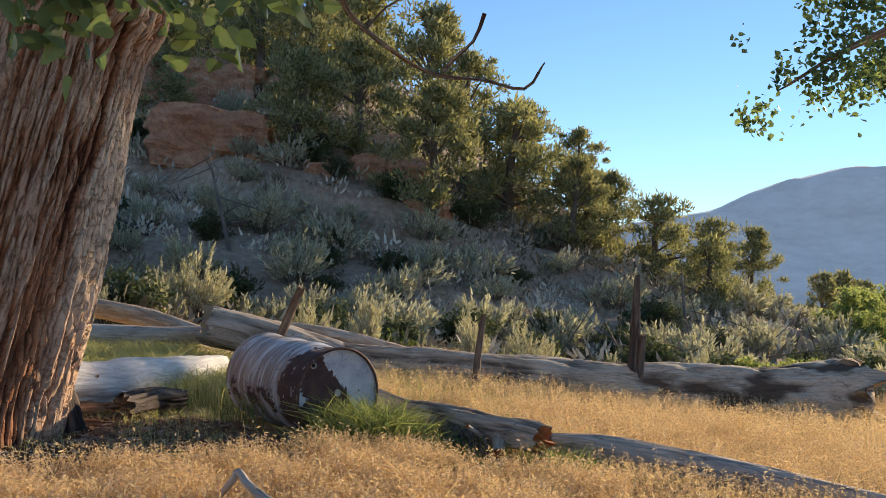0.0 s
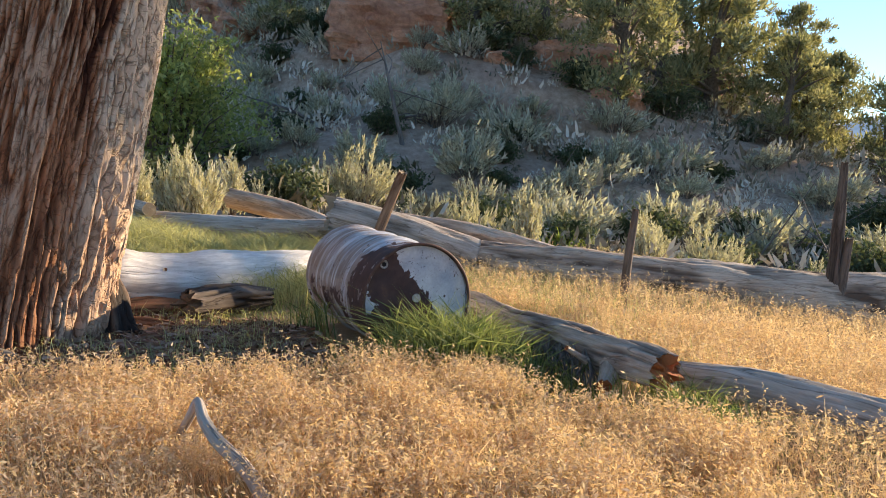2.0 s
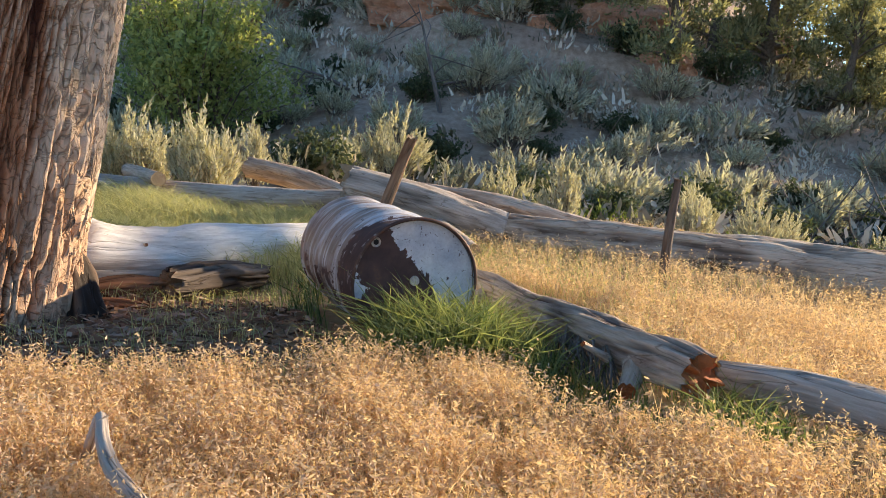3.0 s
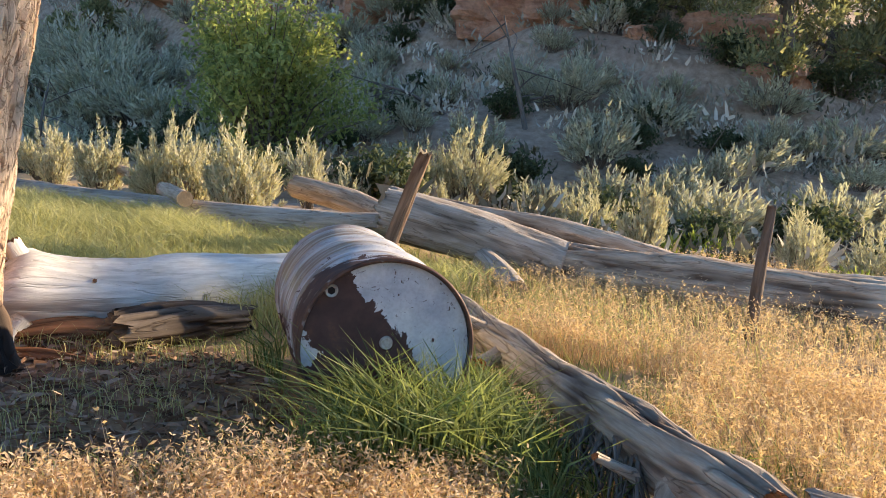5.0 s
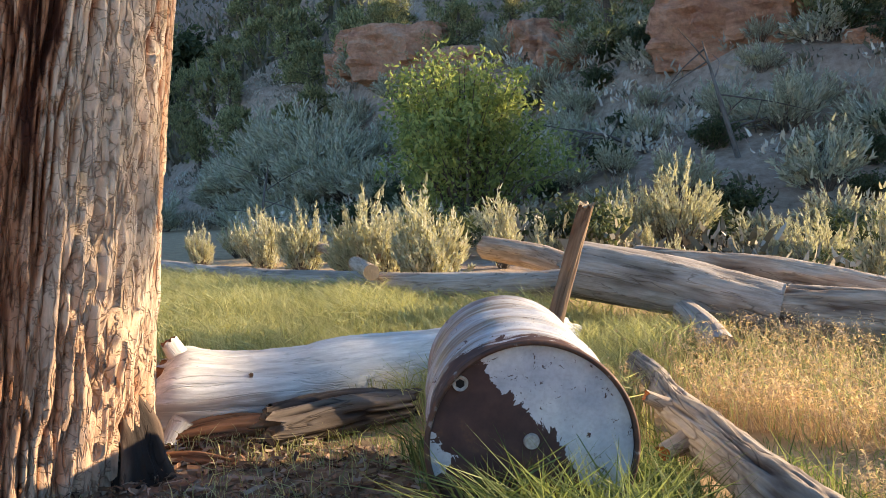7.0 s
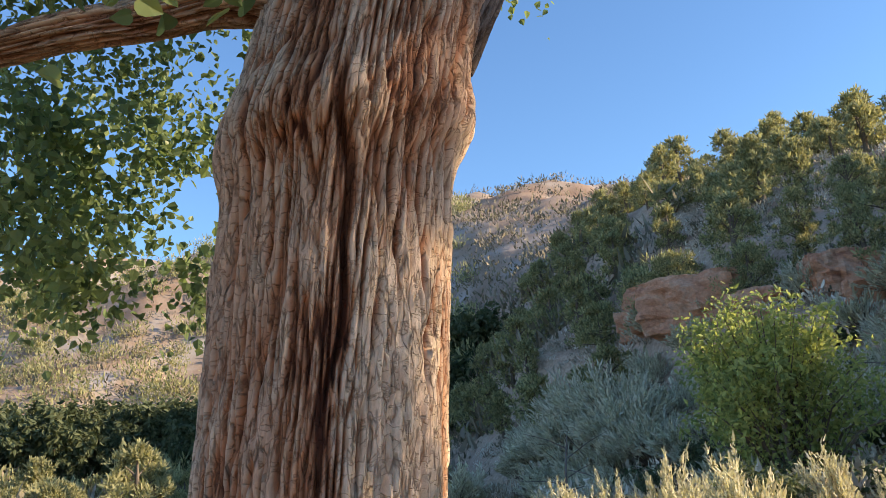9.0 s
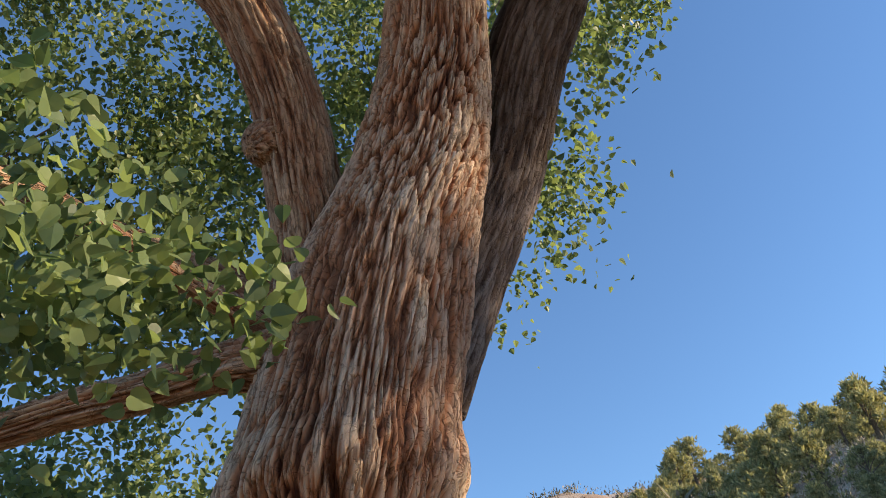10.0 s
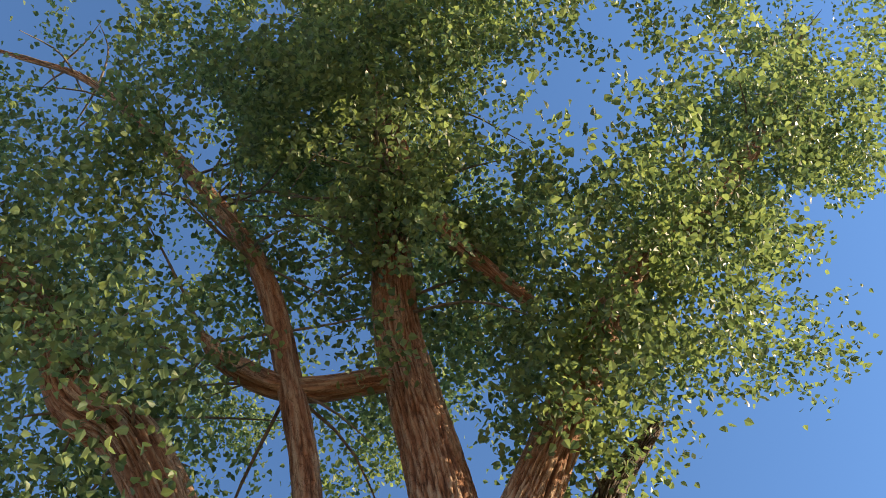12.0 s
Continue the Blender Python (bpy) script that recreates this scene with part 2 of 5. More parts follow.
M_LOG_GREY = wood_material("weathered grey log", (0.56, 0.48, 0.41), (0.36, 0.28, 0.21), (0.50, 0.38, 0.26))
M_LOG_TAN = wood_material("weathered tan log", (0.62, 0.50, 0.385), (0.36, 0.235, 0.155), (0.50, 0.35, 0.22))
M_LOG_WHITE = wood_material("bleached log", (0.85, 0.81, 0.76), (0.74, 0.69, 0.62), (0.35, 0.17, 0.08), 30, 0.6, 0.2)
M_LOG_BARK = wood_material("log with flaking bark", (0.52, 0.43, 0.34), (0.17, 0.10, 0.07), (0.50, 0.16, 0.05))
# Root knob wood: the shadow at the trunk's foot is in its colour.
M_ROOT_SHADOW = wood_material("root wood with painted shadow", (0.15, 0.10, 0.07), (0.07, 0.045, 0.032), (0.12, 0.08, 0.055))
M_ROT = wood_material("rotten red-brown wood", (0.34, 0.16, 0.08), (0.15, 0.07, 0.04), (0.36, 0.17, 0.08))
M_POST = wood_material("old fence post", (0.20, 0.16, 0.13), (0.09, 0.06, 0.045), (0.22, 0.16, 0.11))
M_STAKE = wood_material("split stake", (0.34, 0.23, 0.15), (0.17, 0.10, 0.06), (0.5, 0.38, 0.25))
M_DEADGREY = wood_material("dead grey branch", (0.22, 0.19, 0.165), (0.11, 0.09, 0.075), (0.2, 0.16, 0.12))


def leaf_material(name, dark, light, back=0.35, rough=0.5):
    """Leaves: colour varies leaf by leaf; light also passes through."""
    m, nt, b = material(name, rough)
    nt.nodes.remove(b)
    out = nt.nodes["Material Output"]
    oi = nt.nodes.new("ShaderNodeObjectInfo")
    r = n_math(nt, "FRACT", n_math(nt, "ADD", n_island(nt), oi.outputs["Random"]))
    col = n_ramp(nt, r, (0.0, dark), (1.0, light))
    d = nt.nodes.new("ShaderNodeBsdfPrincipled")
    d.inputs["Roughness"].default_value = rough
    d.inputs["Specular IOR Level"].default_value = 0.25
    tr = nt.nodes.new("ShaderNodeBsdfTranslucent")
    nt.links.new(col, d.inputs["Base Color"])
    nt.links.new(n_mix(nt, 0.5, col, n_mix(nt, 1.0, col, (1.5, 1.5, 0.6), "MULTIPLY")), tr.inputs["Color"])
    mx = nt.nodes.new("ShaderNodeMixShader")
    mx.inputs[0].default_value = back
    nt.links.new(d.outputs[0], mx.inputs[1])
    nt.links.new(tr.outputs[0], mx.inputs[2])
    nt.links.new(mx.outputs[0], out.inputs["Surface"])
    return m


def brush_material():
    """Brush seen from afar: each bush has its own tone, from dark olive-brown to pale grey."""
    m, nt, b = material("slope brush", 0.85)
    col = n_ramp(nt, n_tone(nt), (0.0, (0.10, 0.095, 0.055)), (0.35, (0.28, 0.235, 0.165)), (0.7, (0.56, 0.50, 0.39)), (1.0, (0.80, 0.73, 0.60)))
    nt.links.new(col, b.inputs["Base Color"])
    return m


M_BRUSH = brush_material()
M_LEAF = leaf_material("cottonwood leaf", (0.075, 0.12, 0.065), (0.27, 0.34, 0.15), 0.5, 0.4)
M_SAGE = leaf_material("sagebrush leaf", (0.39, 0.375, 0.27), (0.68, 0.625, 0.47), 0.32, 0.8)
M_SAGE_FAR = leaf_material("blue-grey sagebrush leaf", (0.34, 0.33, 0.26), (0.72, 0.68, 0.56), 0.32, 0.8)
M_RABBIT = leaf_material("rabbitbrush leaf", (0.24, 0.30, 0.05), (0.42, 0.46, 0.12), 0.35, 0.7)
M_JUNIPER = leaf_material("juniper scale leaf", (0.15, 0.165, 0.09), (0.46, 0.43, 0.24), 0.42, 0.8)
M_WILLOW = leaf_material("willow leaf", (0.20, 0.25, 0.10), (0.48, 0.51, 0.20), 0.5, 0.6)
# Dark leaf: shade on far bushes and slope gaps is put into it.
M_LEAF_SHADED = leaf_material("thicket leaf with painted shade", (0.05, 0.07, 0.035), (0.15, 0.17, 0.09), 0.3, 0.7)
M_GOLD = leaf_material("dry cheatgrass", (0.53, 0.36, 0.225), (0.83, 0.64, 0.46), 0.4, 0.8)
M_GREEN = leaf_material("green grass blade", (0.07, 0.11, 0.04), (0.33, 0.36, 0.15), 0.48, 0.6)
M_PALEGRASS = leaf_material("pale meadow grass", (0.26, 0.27, 0.125), (0.62, 0.58, 0.34), 0.5, 0.7)
M_TWIG, _nt, _b = material("grey twig", 0.9)
_nt.links.new(n_ramp(_nt, n_noise(_nt, n_coord(_nt), 25, 3), (0.3, (0.10, 0.075, 0.055)), (0.7, (0.22, 0.18, 0.14))), _b.inputs["Base Color"])


def ground_material():
    m, nt, b = material("ground", 0.95)
    v = n_coord(nt, (1, 1, 1), True)
    big = n_noise(nt, v, 0.35, 4)
    mid = n_noise(nt, v, 6.0, 6, 0.65)
    fine = n_noise(nt, v, 55.0, 4, 0.6)
    gold = n_ramp(nt, mid, (0.3, (0.38, 0.25, 0.13)), (0.7, (0.60, 0.43, 0.24)))
    soil = n_ramp(nt, mid, (0.3, (0.17, 0.10, 0.065)), (0.7, (0.30, 0.20, 0.14)))
    slope = n_ramp(nt, mid, (0.3, (0.28, 0.19, 0.13)), (0.5, (0.50, 0.37, 0.26)), (0.7, (0.66, 0.51, 0.38)))
    near = n_mix(nt, n_tone(nt, "litter"), gold, soil)
    hill = n_mix(nt, n_ramp(nt, big, (0.4, (0, 0, 0)), (0.65, (1, 1, 1))), slope, n_mix(nt, 0.5, slope, (0.33, 0.2, 0.14)))
    col = n_mix(nt, n_tone(nt, "hill"), near, hill)
    far_rock = n_ramp(nt, n_noise(nt, v, 0.09, 6, 0.65), (0.35, (0.26, 0.17, 0.12)), (0.5, (0.33, 0.25, 0.19)), (0.65, (0.38, 0.34, 0.31)))
    col = n_mix(nt, n_tone(nt, "far"), col, far_rock)
    col = n_mix(nt, 0.5, col, n_ramp(nt, fine, (0.3, (0.6, 0.6, 0.6)), (0.7, (1.2, 1.2, 1.2))), "MULTIPLY")
    nt.links.new(col, b.inputs["Base Color"])
    n_bump(nt, b, fine, 0.6, 0.02)
    return m


M_GROUND = ground_material()


def rock_material():
    m, nt, b = material("red sandstone", 0.9)
    v = n_coord(nt, (1, 1, 1), True)
    bands = n_noise(nt, n_coord(nt, (0.45, 0.45, 1.2), True), 1.5, 6, 0.65, 1.6)
    grit = n_noise(nt, v, 9.0, 6, 0.65)
    col = n_ramp(nt, bands, (0.3, (0.42, 0.19, 0.115)), (0.5, (0.66, 0.34, 0.20)), (0.7, (0.70, 0.47, 0.33)))
    col = n_mix(nt, 0.6, col, n_ramp(nt, grit, (0.3, (0.5, 0.5, 0.5)), (0.7, (1.15, 1.15, 1.15))), "MULTIPLY")
    nt.links.new(col, b.inputs["Base Color"])
    n_bump(nt, b, grit, 0.8, 0.12)
    return m


M_ROCK = rock_material()

# ---- ground: one sheet to the horizon ----
HILL_D = [0, 3, 5.0, 6.4, 11.5, 13, 22, 45, 90]
HILL_Z = [0, 1.5, 2.3, 3.9, 5.6, 7.0, 10.6, 14.5, 17]


def toe(x):
    return 17 + 0.40 * np.maximum(0, -x - 10) + 0.8 * np.sin(x * 0.35)


def hill_part(x, y):
    d = y - toe(x) + 0.9 * fbm(np.stack([x * 0.16, y * 0.16, x * 0], 1), 3)
    nose = np.interp(x, [-3, 3, 8, 12, 17], [0.96, 0.64, 0.32, 0.12, 0.0])
    left = 1 + 0.028 * np.clip(-x - 8, 0, 40)
    return np.interp(d, HILL_D, HILL_Z, left=0) * nose * left


def height(x, y):
    x, y = np.atleast_1d(np.asarray(x, float)), np.atleast_1d(np.asarray(y, float))
    z = 0.03 + 0.13 * smooth((-x - 2) / 3) * smooth((y - 5) / 3)
    z = z - 0.17 * smooth(x / 3) * smooth((y - 6) / 3)
    z = z - 0.33 * smooth((y - 10.3) / 3.5) * smooth((x + 6) / 4)
    z = z + 0.025 * fbm(np.stack([x * 0.9, y * 0.9, x * 0], 1), 3)
    z = z + hill_part(x, y) * (1 + 0.05 * perlin(np.stack([x * 0.9, y * 0.9, x * 0 + 3], 1)))
    r = np.hypot(x, y - 4)
    az = np.degrees(np.arctan2(x, y - 4))
    # far mountain beyond the meadow, and low hills closing the valley behind
    edge = np.interp(az, [-180, -150, -118, -95, -73, -54, -40, -25, 60, 120, 180], [16, 18, 28, 50, 62, 43, 28, 0, 0, 16, 16])
    rise = smooth((r - 75) / 150)
    z = z + edge * rise * (1 + 0.40 * fbm(np.stack([x * 0.022, y * 0.022, x * 0 + 7], 1), 6))
    z = z + 0.02 * np.clip(r - 20, 0, 60) * smooth((-az - 55) / 15)
    return z


def h1(x, y):
    return float(height(x, y)[0])


radii = np.concatenate([np.linspace(0.15, 16, 80), np.geomspace(16.3, 90, 100), np.geomspace(91.5, 320, 70), np.geomspace(340, 3500, 14)])
angles = np.linspace(0, 2 * np.pi, 540, endpoint=False)
RR, AA = np.meshgrid(radii, angles, indexing="ij")
gx, gy = (RR * np.sin(AA)).ravel(), (RR * np.cos(AA) + 4).ravel()
gz = height(gx, gy)
na = len(angles)
i, j = np.meshgrid(np.arange(len(radii) - 1), np.arange(na), indexing="ij")
k = (j + 1) % na
quads = np.stack([i * na + j, (i + 1) * na + j, (i + 1) * na + k, i * na + k], -1).reshape(-1, 4)
centre = len(gx)
tris = np.stack([np.full(na, centre), np.arange(na), np.roll(np.arange(na), -1)], -1)
gx, gy, gz = np.append(gx, 0), np.append(gy, 4), np.append(gz, h1(0, 4))
ground_me = mesh_from("ground", np.stack([gx, gy, gz], 1), [quads, tris], M_GROUND)
lit = np.clip(1.3 - np.hypot(gx + 2.3, gy - 5.0) / 1.3, 0, 1)
hil = np.maximum(smooth(hill_part(gx, gy) / 0.6), np.maximum(smooth((gy - 10.2) / 1.5) * smooth((gx + 8) / 3), smooth((np.hypot(gx, gy - 4) - 60) / 30)))
for nm, val in (("litter", lit), ("hill", hil), ("far", smooth((np.hypot(gx, gy - 4) - 75) / 30))):
    ground_me.attributes.new(nm, "FLOAT", "POINT").data.foreach_set("value", val.astype(np.float32))
tagged(new("ground", ground_me), "dry meadow ground rising into a stony desert hillside", "ground", kind="structure")

# ---- far mesa beyond the valley, its haze put into colour and emission ----
m_mesa, nt, b = material("mesa with painted haze", 1.0)
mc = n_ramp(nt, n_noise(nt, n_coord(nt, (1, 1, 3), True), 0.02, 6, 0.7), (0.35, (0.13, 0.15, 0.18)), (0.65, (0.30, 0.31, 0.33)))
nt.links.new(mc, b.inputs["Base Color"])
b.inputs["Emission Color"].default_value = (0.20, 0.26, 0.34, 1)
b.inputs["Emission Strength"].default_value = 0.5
az = np.linspace(2, 80, 200)
el = np.interp(az, [2, 10, 14.3, 17.8, 19.8, 21.8, 25.4, 27.5, 40, 60, 80], [2, 4, 5.0, 5.7, 6.9, 7.7, 8.6, 8.7, 8.2, 6, 3])
el = el + 0.12 * fbm(np.stack([az * 0.9, az * 0, az * 0], 1), 4)
rowsm = []
for f in np.linspace(0, 1, 14):
    dist = 620 + 180 * f ** 1.5 + 25 * fbm(np.stack([az * 0.35, az * 0 + f * 2, az * 0], 1), 4)
    zz = -4 + (800 * np.tan(np.radians(el)) + 5) * np.interp(f, [0, 0.45, 0.75, 1], [0, 0.35, 0.9, 1])
    rowsm.append(np.stack([dist * np.sin(np.radians(az)), dist * np.cos(np.radians(az)), zz], 1))
na2 = len(az)
i, j = np.meshgrid(np.arange(13), np.arange(na2 - 1), indexing="ij")
q = np.stack([i * na2 + j, i * na2 + j + 1, (i + 1) * na2 + j + 1, (i + 1) * na2 + j], -1).reshape(-1, 4)
tagged(new("backdrop", mesh_from("backdrop", np.vstack(rowsm), q, m_mesa)), "blue mesa across the far valley, haze painted and faintly glowing", "mesa", kind="structure")


# ---- the cottonwood ----
def bark_relief(depth, ridge_w, seed):
    """Long interlocking flat-topped ridges with narrow deep furrows, running along the stem."""
    def f(T, S, R):
        t, u, r = T.ravel(), S.ravel(), R.ravel()
        k = r / ridge_w
        a = t + 0.05 * perlin(np.stack([np.cos(t) * 2.5, np.sin(t) * 2.5, u * 1.5 + seed], 1))
        ring = np.stack([np.cos(a) * k, np.sin(a) * k], 1)
        main = np.abs(perlin(np.column_stack([ring * 1.0, u * 1.7 + seed])))
        side = np.abs(perlin(np.column_stack([ring * 2.1, u * 2.4 + seed + 31])))
        grit = perlin(np.column_stack([ring * 3.6, u * 4.6 + seed]))
        chip = perlin(np.column_stack([ring * 1.6, u * 15.0 + seed]))
        lump = fbm(np.stack([np.cos(t) * 1.2, np.sin(t) * 1.2, u * 0.8 + seed], 1), 3)
        d = -1.15 + 1.25 * smooth(main * 5.5) + 0.7 * (smooth(side * 5.5) - 0.8) + 0.26 * grit + 0.16 * chip
        return (np.clip(d, -1.5, 0.6) * depth + lump * 0.08 * r).reshape(T.shape)
    return f


def trunk_shape():
    """The leaning trunk: an oval stem with a swollen collar under the fork and a root flare."""
    rows, around = 560, 400
    zs = np.linspace(-0.12, 5.9, rows)
    key_z = [-0.2, 2.4, 2.66, 3.16, 3.78, 4.27, 4.86, 5.35, 5.95]
    cx = np.interp(zs, key_z, [-2.865, -2.488, -2.45, -2.36, -2.23, -2.06, -1.76, -1.5, -1.2])
    cy = np.interp(zs, key_z, [4.905, 5.137, 5.17, 5.30, 5.47, 5.66, 5.74, 5.71, 5.68])
    ra = np.interp(zs, key_z, [0.60, 0.53, 0.565, 0.54, 0.50, 0.42, 0.33, 0.295, 0.10])
    kern = np.hanning(41)
    kern /= kern.sum()
    pad = lambda v: np.convolve(np.concatenate([np.full(20, v[0]) - (v[1] - v[0]) * np.arange(20, 0, -1), v, np.full(20, v[-1]) + (v[-1] - v[-2]) * np.arange(1, 21)]), kern, "valid")
    cx, cy, ra = pad(cx), pad(cy), pad(ra)
    ratio = np.interp(zs, [0, 2.4, 4.3], [0.827, 0.83, 0.95])
    th = np.linspace(0, 2 * np.pi, around, endpoint=False)
    S, T = np.meshgrid(zs, th, indexing="ij")
    R = np.repeat(ra[:, None], around, 1)
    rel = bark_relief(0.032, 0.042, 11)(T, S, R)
    # a long seam up the face, and the lobes of the roots
    face = math.atan2(-0.42, 0.9) - 0.41
    gap = np.exp(-((np.angle(np.exp(1j * (T - face - 0.06 * np.sin(S * 4) - 0.025 * np.sin(S * 11 + 1)))) / 0.028) ** 2)) * smooth((S - 1.3) / 0.4) * smooth((2.8 - S) / 0.35)
    rel = rel - 0.09 * gap
    # two grown-together stems: a proud one on the sunny side, a flat one beside it
    off = np.angle(np.exp(1j * (T - face)))
    rel = rel + (0.05 * np.exp(-((off - 0.5) / 0.34) ** 2) - 0.035 * np.exp(-((off + 0.12) / 0.2) ** 2)) * smooth((2.3 - S) / 0.8)
    flare = 0.10 * np.exp(-np.maximum(S, 0) / 0.14) * (0.6 + 0.9 * np.clip(np.sin(T * 5 + 0.7) + 0.4 * np.sin(T * 9), -0.4, 1.5))
    collar = 0.05 * np.exp(-((S - 2.62) / 0.16) ** 2) * (0.5 + np.abs(np.sin(T * 1.5)))
    rad = R + rel + flare + collar
    ph = 0.41
    px, py = rad * np.cos(T), rad * np.sin(T) * np.repeat(ratio[:, None], around, 1)
    x = cx[:, None] + px * math.cos(ph) - py * math.sin(ph)
    y = cy[:, None] + px * math.sin(ph) + py * math.cos(ph)
    v = np.stack([x, y, S], -1).reshape(-1, 3)
    i, j = np.meshgrid(np.arange(rows - 1), np.arange(around), indexing="ij")
    k = (j + 1) % around
    q = np.stack([i * around + j, i * around + k, (i + 1) * around + k, (i + 1) * around + j], -1).reshape(-1, 4)
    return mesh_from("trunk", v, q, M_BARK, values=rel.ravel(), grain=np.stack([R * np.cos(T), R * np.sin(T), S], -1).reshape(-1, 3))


BOUGHS = {
    "left": [(-2.62, 5.22, 3.3, 0.26), (-2.5, 5.22, 3.92, 0.215), (-2.33, 5.12, 4.33, 0.205), (-2.13, 4.97, 4.83, 0.2), (-1.97, 4.66, 5.4, 0.2),
             (-2.0, 4.19, 5.84, 0.2), (-1.89, 3.47, 6.77, 0.2), (-1.96, 2.98, 7.14, 0.19), (-1.84, 2.38, 7.96, 0.17), (-1.91, 1.6, 8.6, 0.12), (-2.1, 0.6, 9.4, 0.05)],
    "middle_left": [(-1.72, 5.74, 4.85, 0.17), (-1.56, 5.70, 5.2, 0.245), (-1.38, 5.62, 5.6, 0.262), (-1.11, 5.39, 6.35, 0.225), (-0.81, 5.06, 7.2, 0.195), (-0.6, 4.85, 7.8, 0.19), (-0.13, 4.57, 8.88, 0.17),
                    (0.45, 4.26, 10.2, 0.13), (1.01, 3.45, 11.9, 0.09), (1.5, 2.7, 13.4, 0.03)],
    "middle_right": [(-1.72, 5.74, 4.85, 0.16), (-1.55, 5.73, 5.2, 0.225), (-1.28, 5.74, 5.65, 0.222), (-0.85, 5.9, 6.27, 0.185), (-0.44, 6.05, 6.82, 0.18), (-0.03, 6.2, 7.37, 0.18), (0.89, 6.63, 8.53, 0.16),
                     (1.87, 7.37, 9.46, 0.13), (3.3, 8.2, 11.2, 0.09), (4.6, 8.8, 13.0, 0.03)],
    "dead": [(-1.95, 4.75, 5.4, 0.12), (-1.84, 4.78, 5.61, 0.105), (-1.52, 4.61, 6.33, 0.1), (-1.25, 4.31, 7.1, 0.1), (-0.88, 3.76, 8.3, 0.1),
             (-0.71, 3.09, 9.28, 0.085), (-0.61, 2.05, 10.52, 0.065), (-0.6, 0.89, 11.71, 0.045), (-0.9, -0.31, 12.43, 0.02)],
    "cross": [(-0.80, 4.95, 7.3, 0.1), (-1.22, 4.29, 7.23, 0.1), (-1.36, 3.77, 7.52, 0.09), (-1.35, 3.5, 7.8, 0.03)],
    "dark": [(-2.38, 5.60, 3.1, 0.26), (-2.26, 5.95, 3.8, 0.25), (-2.06, 6.28, 4.5, 0.25), (-1.64, 6.37, 5.12, 0.26), (-1.21, 6.55, 5.69, 0.225), (-0.99, 6.54, 6.07, 0.19), (-0.75, 6.6, 6.7, 0.11), (-0.2, 7.0, 7.4, 0.05)],
    "bridge": [(-0.97, 6.52, 6.03, 0.1), (-1.08, 6.31, 6.06, 0.09), (-1.25, 5.9, 6.1, 0.09)],
    "upper": [(0.16, 5.6, 7.4, 0.05), (0.23, 4.93, 8.13, 0.08), (0.45, 4.5, 9.0, 0.085), (0.8, 4.1, 9.9, 0.06), (1.2, 3.6, 11.0, 0.02)],
    "low": [(-2.45, 5.0, 3.33, 0.16), (-2.55, 4.68, 3.29, 0.115), (-2.71, 4.41, 3.24, 0.095), (-2.88, 4.12, 3.22, 0.088), (-3.2, 3.6, 3.16, 0.075), (-3.5, 2.9, 3.2, 0.05), (-3.6, 2.1, 3.4, 0.02)],
    "sweep": [(-2.5, 4.9, 3.5, 0.07), (-2.2, 4.3, 3.6, 0.045), (-1.75, 3.75, 3.5, 0.035), (-1.3, 3.1, 3.1, 0.028), (-0.8, 2.6, 2.6, 0.02), (-0.45, 2.75, 2.15, 0.013), (-0.38, 2.84, 2.03, 0.010), (-0.22, 2.89, 1.92, 0.009), (-0.08, 2.91, 1.86, 0.008), (0.1, 2.92, 1.85, 0.006), (0.24, 2.91, 1.83, 0.005), (0.3, 2.88, 1.92, 0.003)],
    "fork": [(-0.05, 2.91, 1.87, 0.006), (-0.02, 2.9, 1.91, 0.006), (0.05, 2.88, 1.98, 0.004), (0.08, 2.86, 2.07, 0.002)],
    "spray": [(-0.8, 2.6, 2.6, 0.012), (-0.85, 2.4, 2.2, 0.008), (-0.8, 2.2, 1.95, 0.004)],
    "far_side": [(-2.6, 5.6, 4.0, 0.2), (-3.2, 6.2, 5.2, 0.15), (-3.9, 6.9, 6.4, 0.12), (-4.4, 7.6, 8.2, 0.08), (-4.7, 8.0, 10, 0.02)],
    "over": [(-2.9, 5.2, 3.9, 0.17), (-3.9, 4.6, 5.0, 0.13), (-4.8, 3.8, 6.2, 0.1), (-5.4, 2.9, 7.6, 0.05), (-5.6, 2.2, 8.6, 0.02)],
}
tree = thing("cottonwood_tree", pose(-2.85, 4.92, 0), "huge old cottonwood with deeply furrowed reddish bark, forked limbs", "tree")
inv = pose(2.85, -4.92, 0)
t_ob = part_mesh("trunk", trunk_shape(), tree, "", inv)
for n_l, (key, pts) in enumerate(BOUGHS.items()):
    r0 = pts[0][3]
    ln = sum(math.dist(a[:3], b[:3]) for a, b in zip(pts, pts[1:]))
    big = r0 > 0.14
    v, f, val = tube(pts, int(ln * (44 if big else 26)), 116 if big else 40, bark_relief(0.017 if big else 0.007, 0.028 if big else 0.02, 20 + n_l), (0.2, 0.2))
    part_mesh("limb", mesh_from("limb", v, f, M_BARK_DARK if key in ("dark", "bridge") else M_LIMB_SHADED, values=np.where(val < -1, 0.0, val * (1.6 if big else 3)), grain=tube.grain), tree, "", inv)


v, f, val = tube([(-2.25, 5.04, 4.60, 0.16), (-2.25, 4.94, 4.55, 0.15), (-2.25, 4.85, 4.50, 0.12), (-2.25, 4.80, 4.47, 0.07)], 22, 60, bark_relief(0.014, 0.02, 57), (0.2, 0.3))
part_mesh("burl", mesh_from("burl", v, f, M_LIMB_SHADED, values=np.where(val < -1, 0.0, val * 1.6), grain=tube.grain), tree, "round knotty burl", inv)


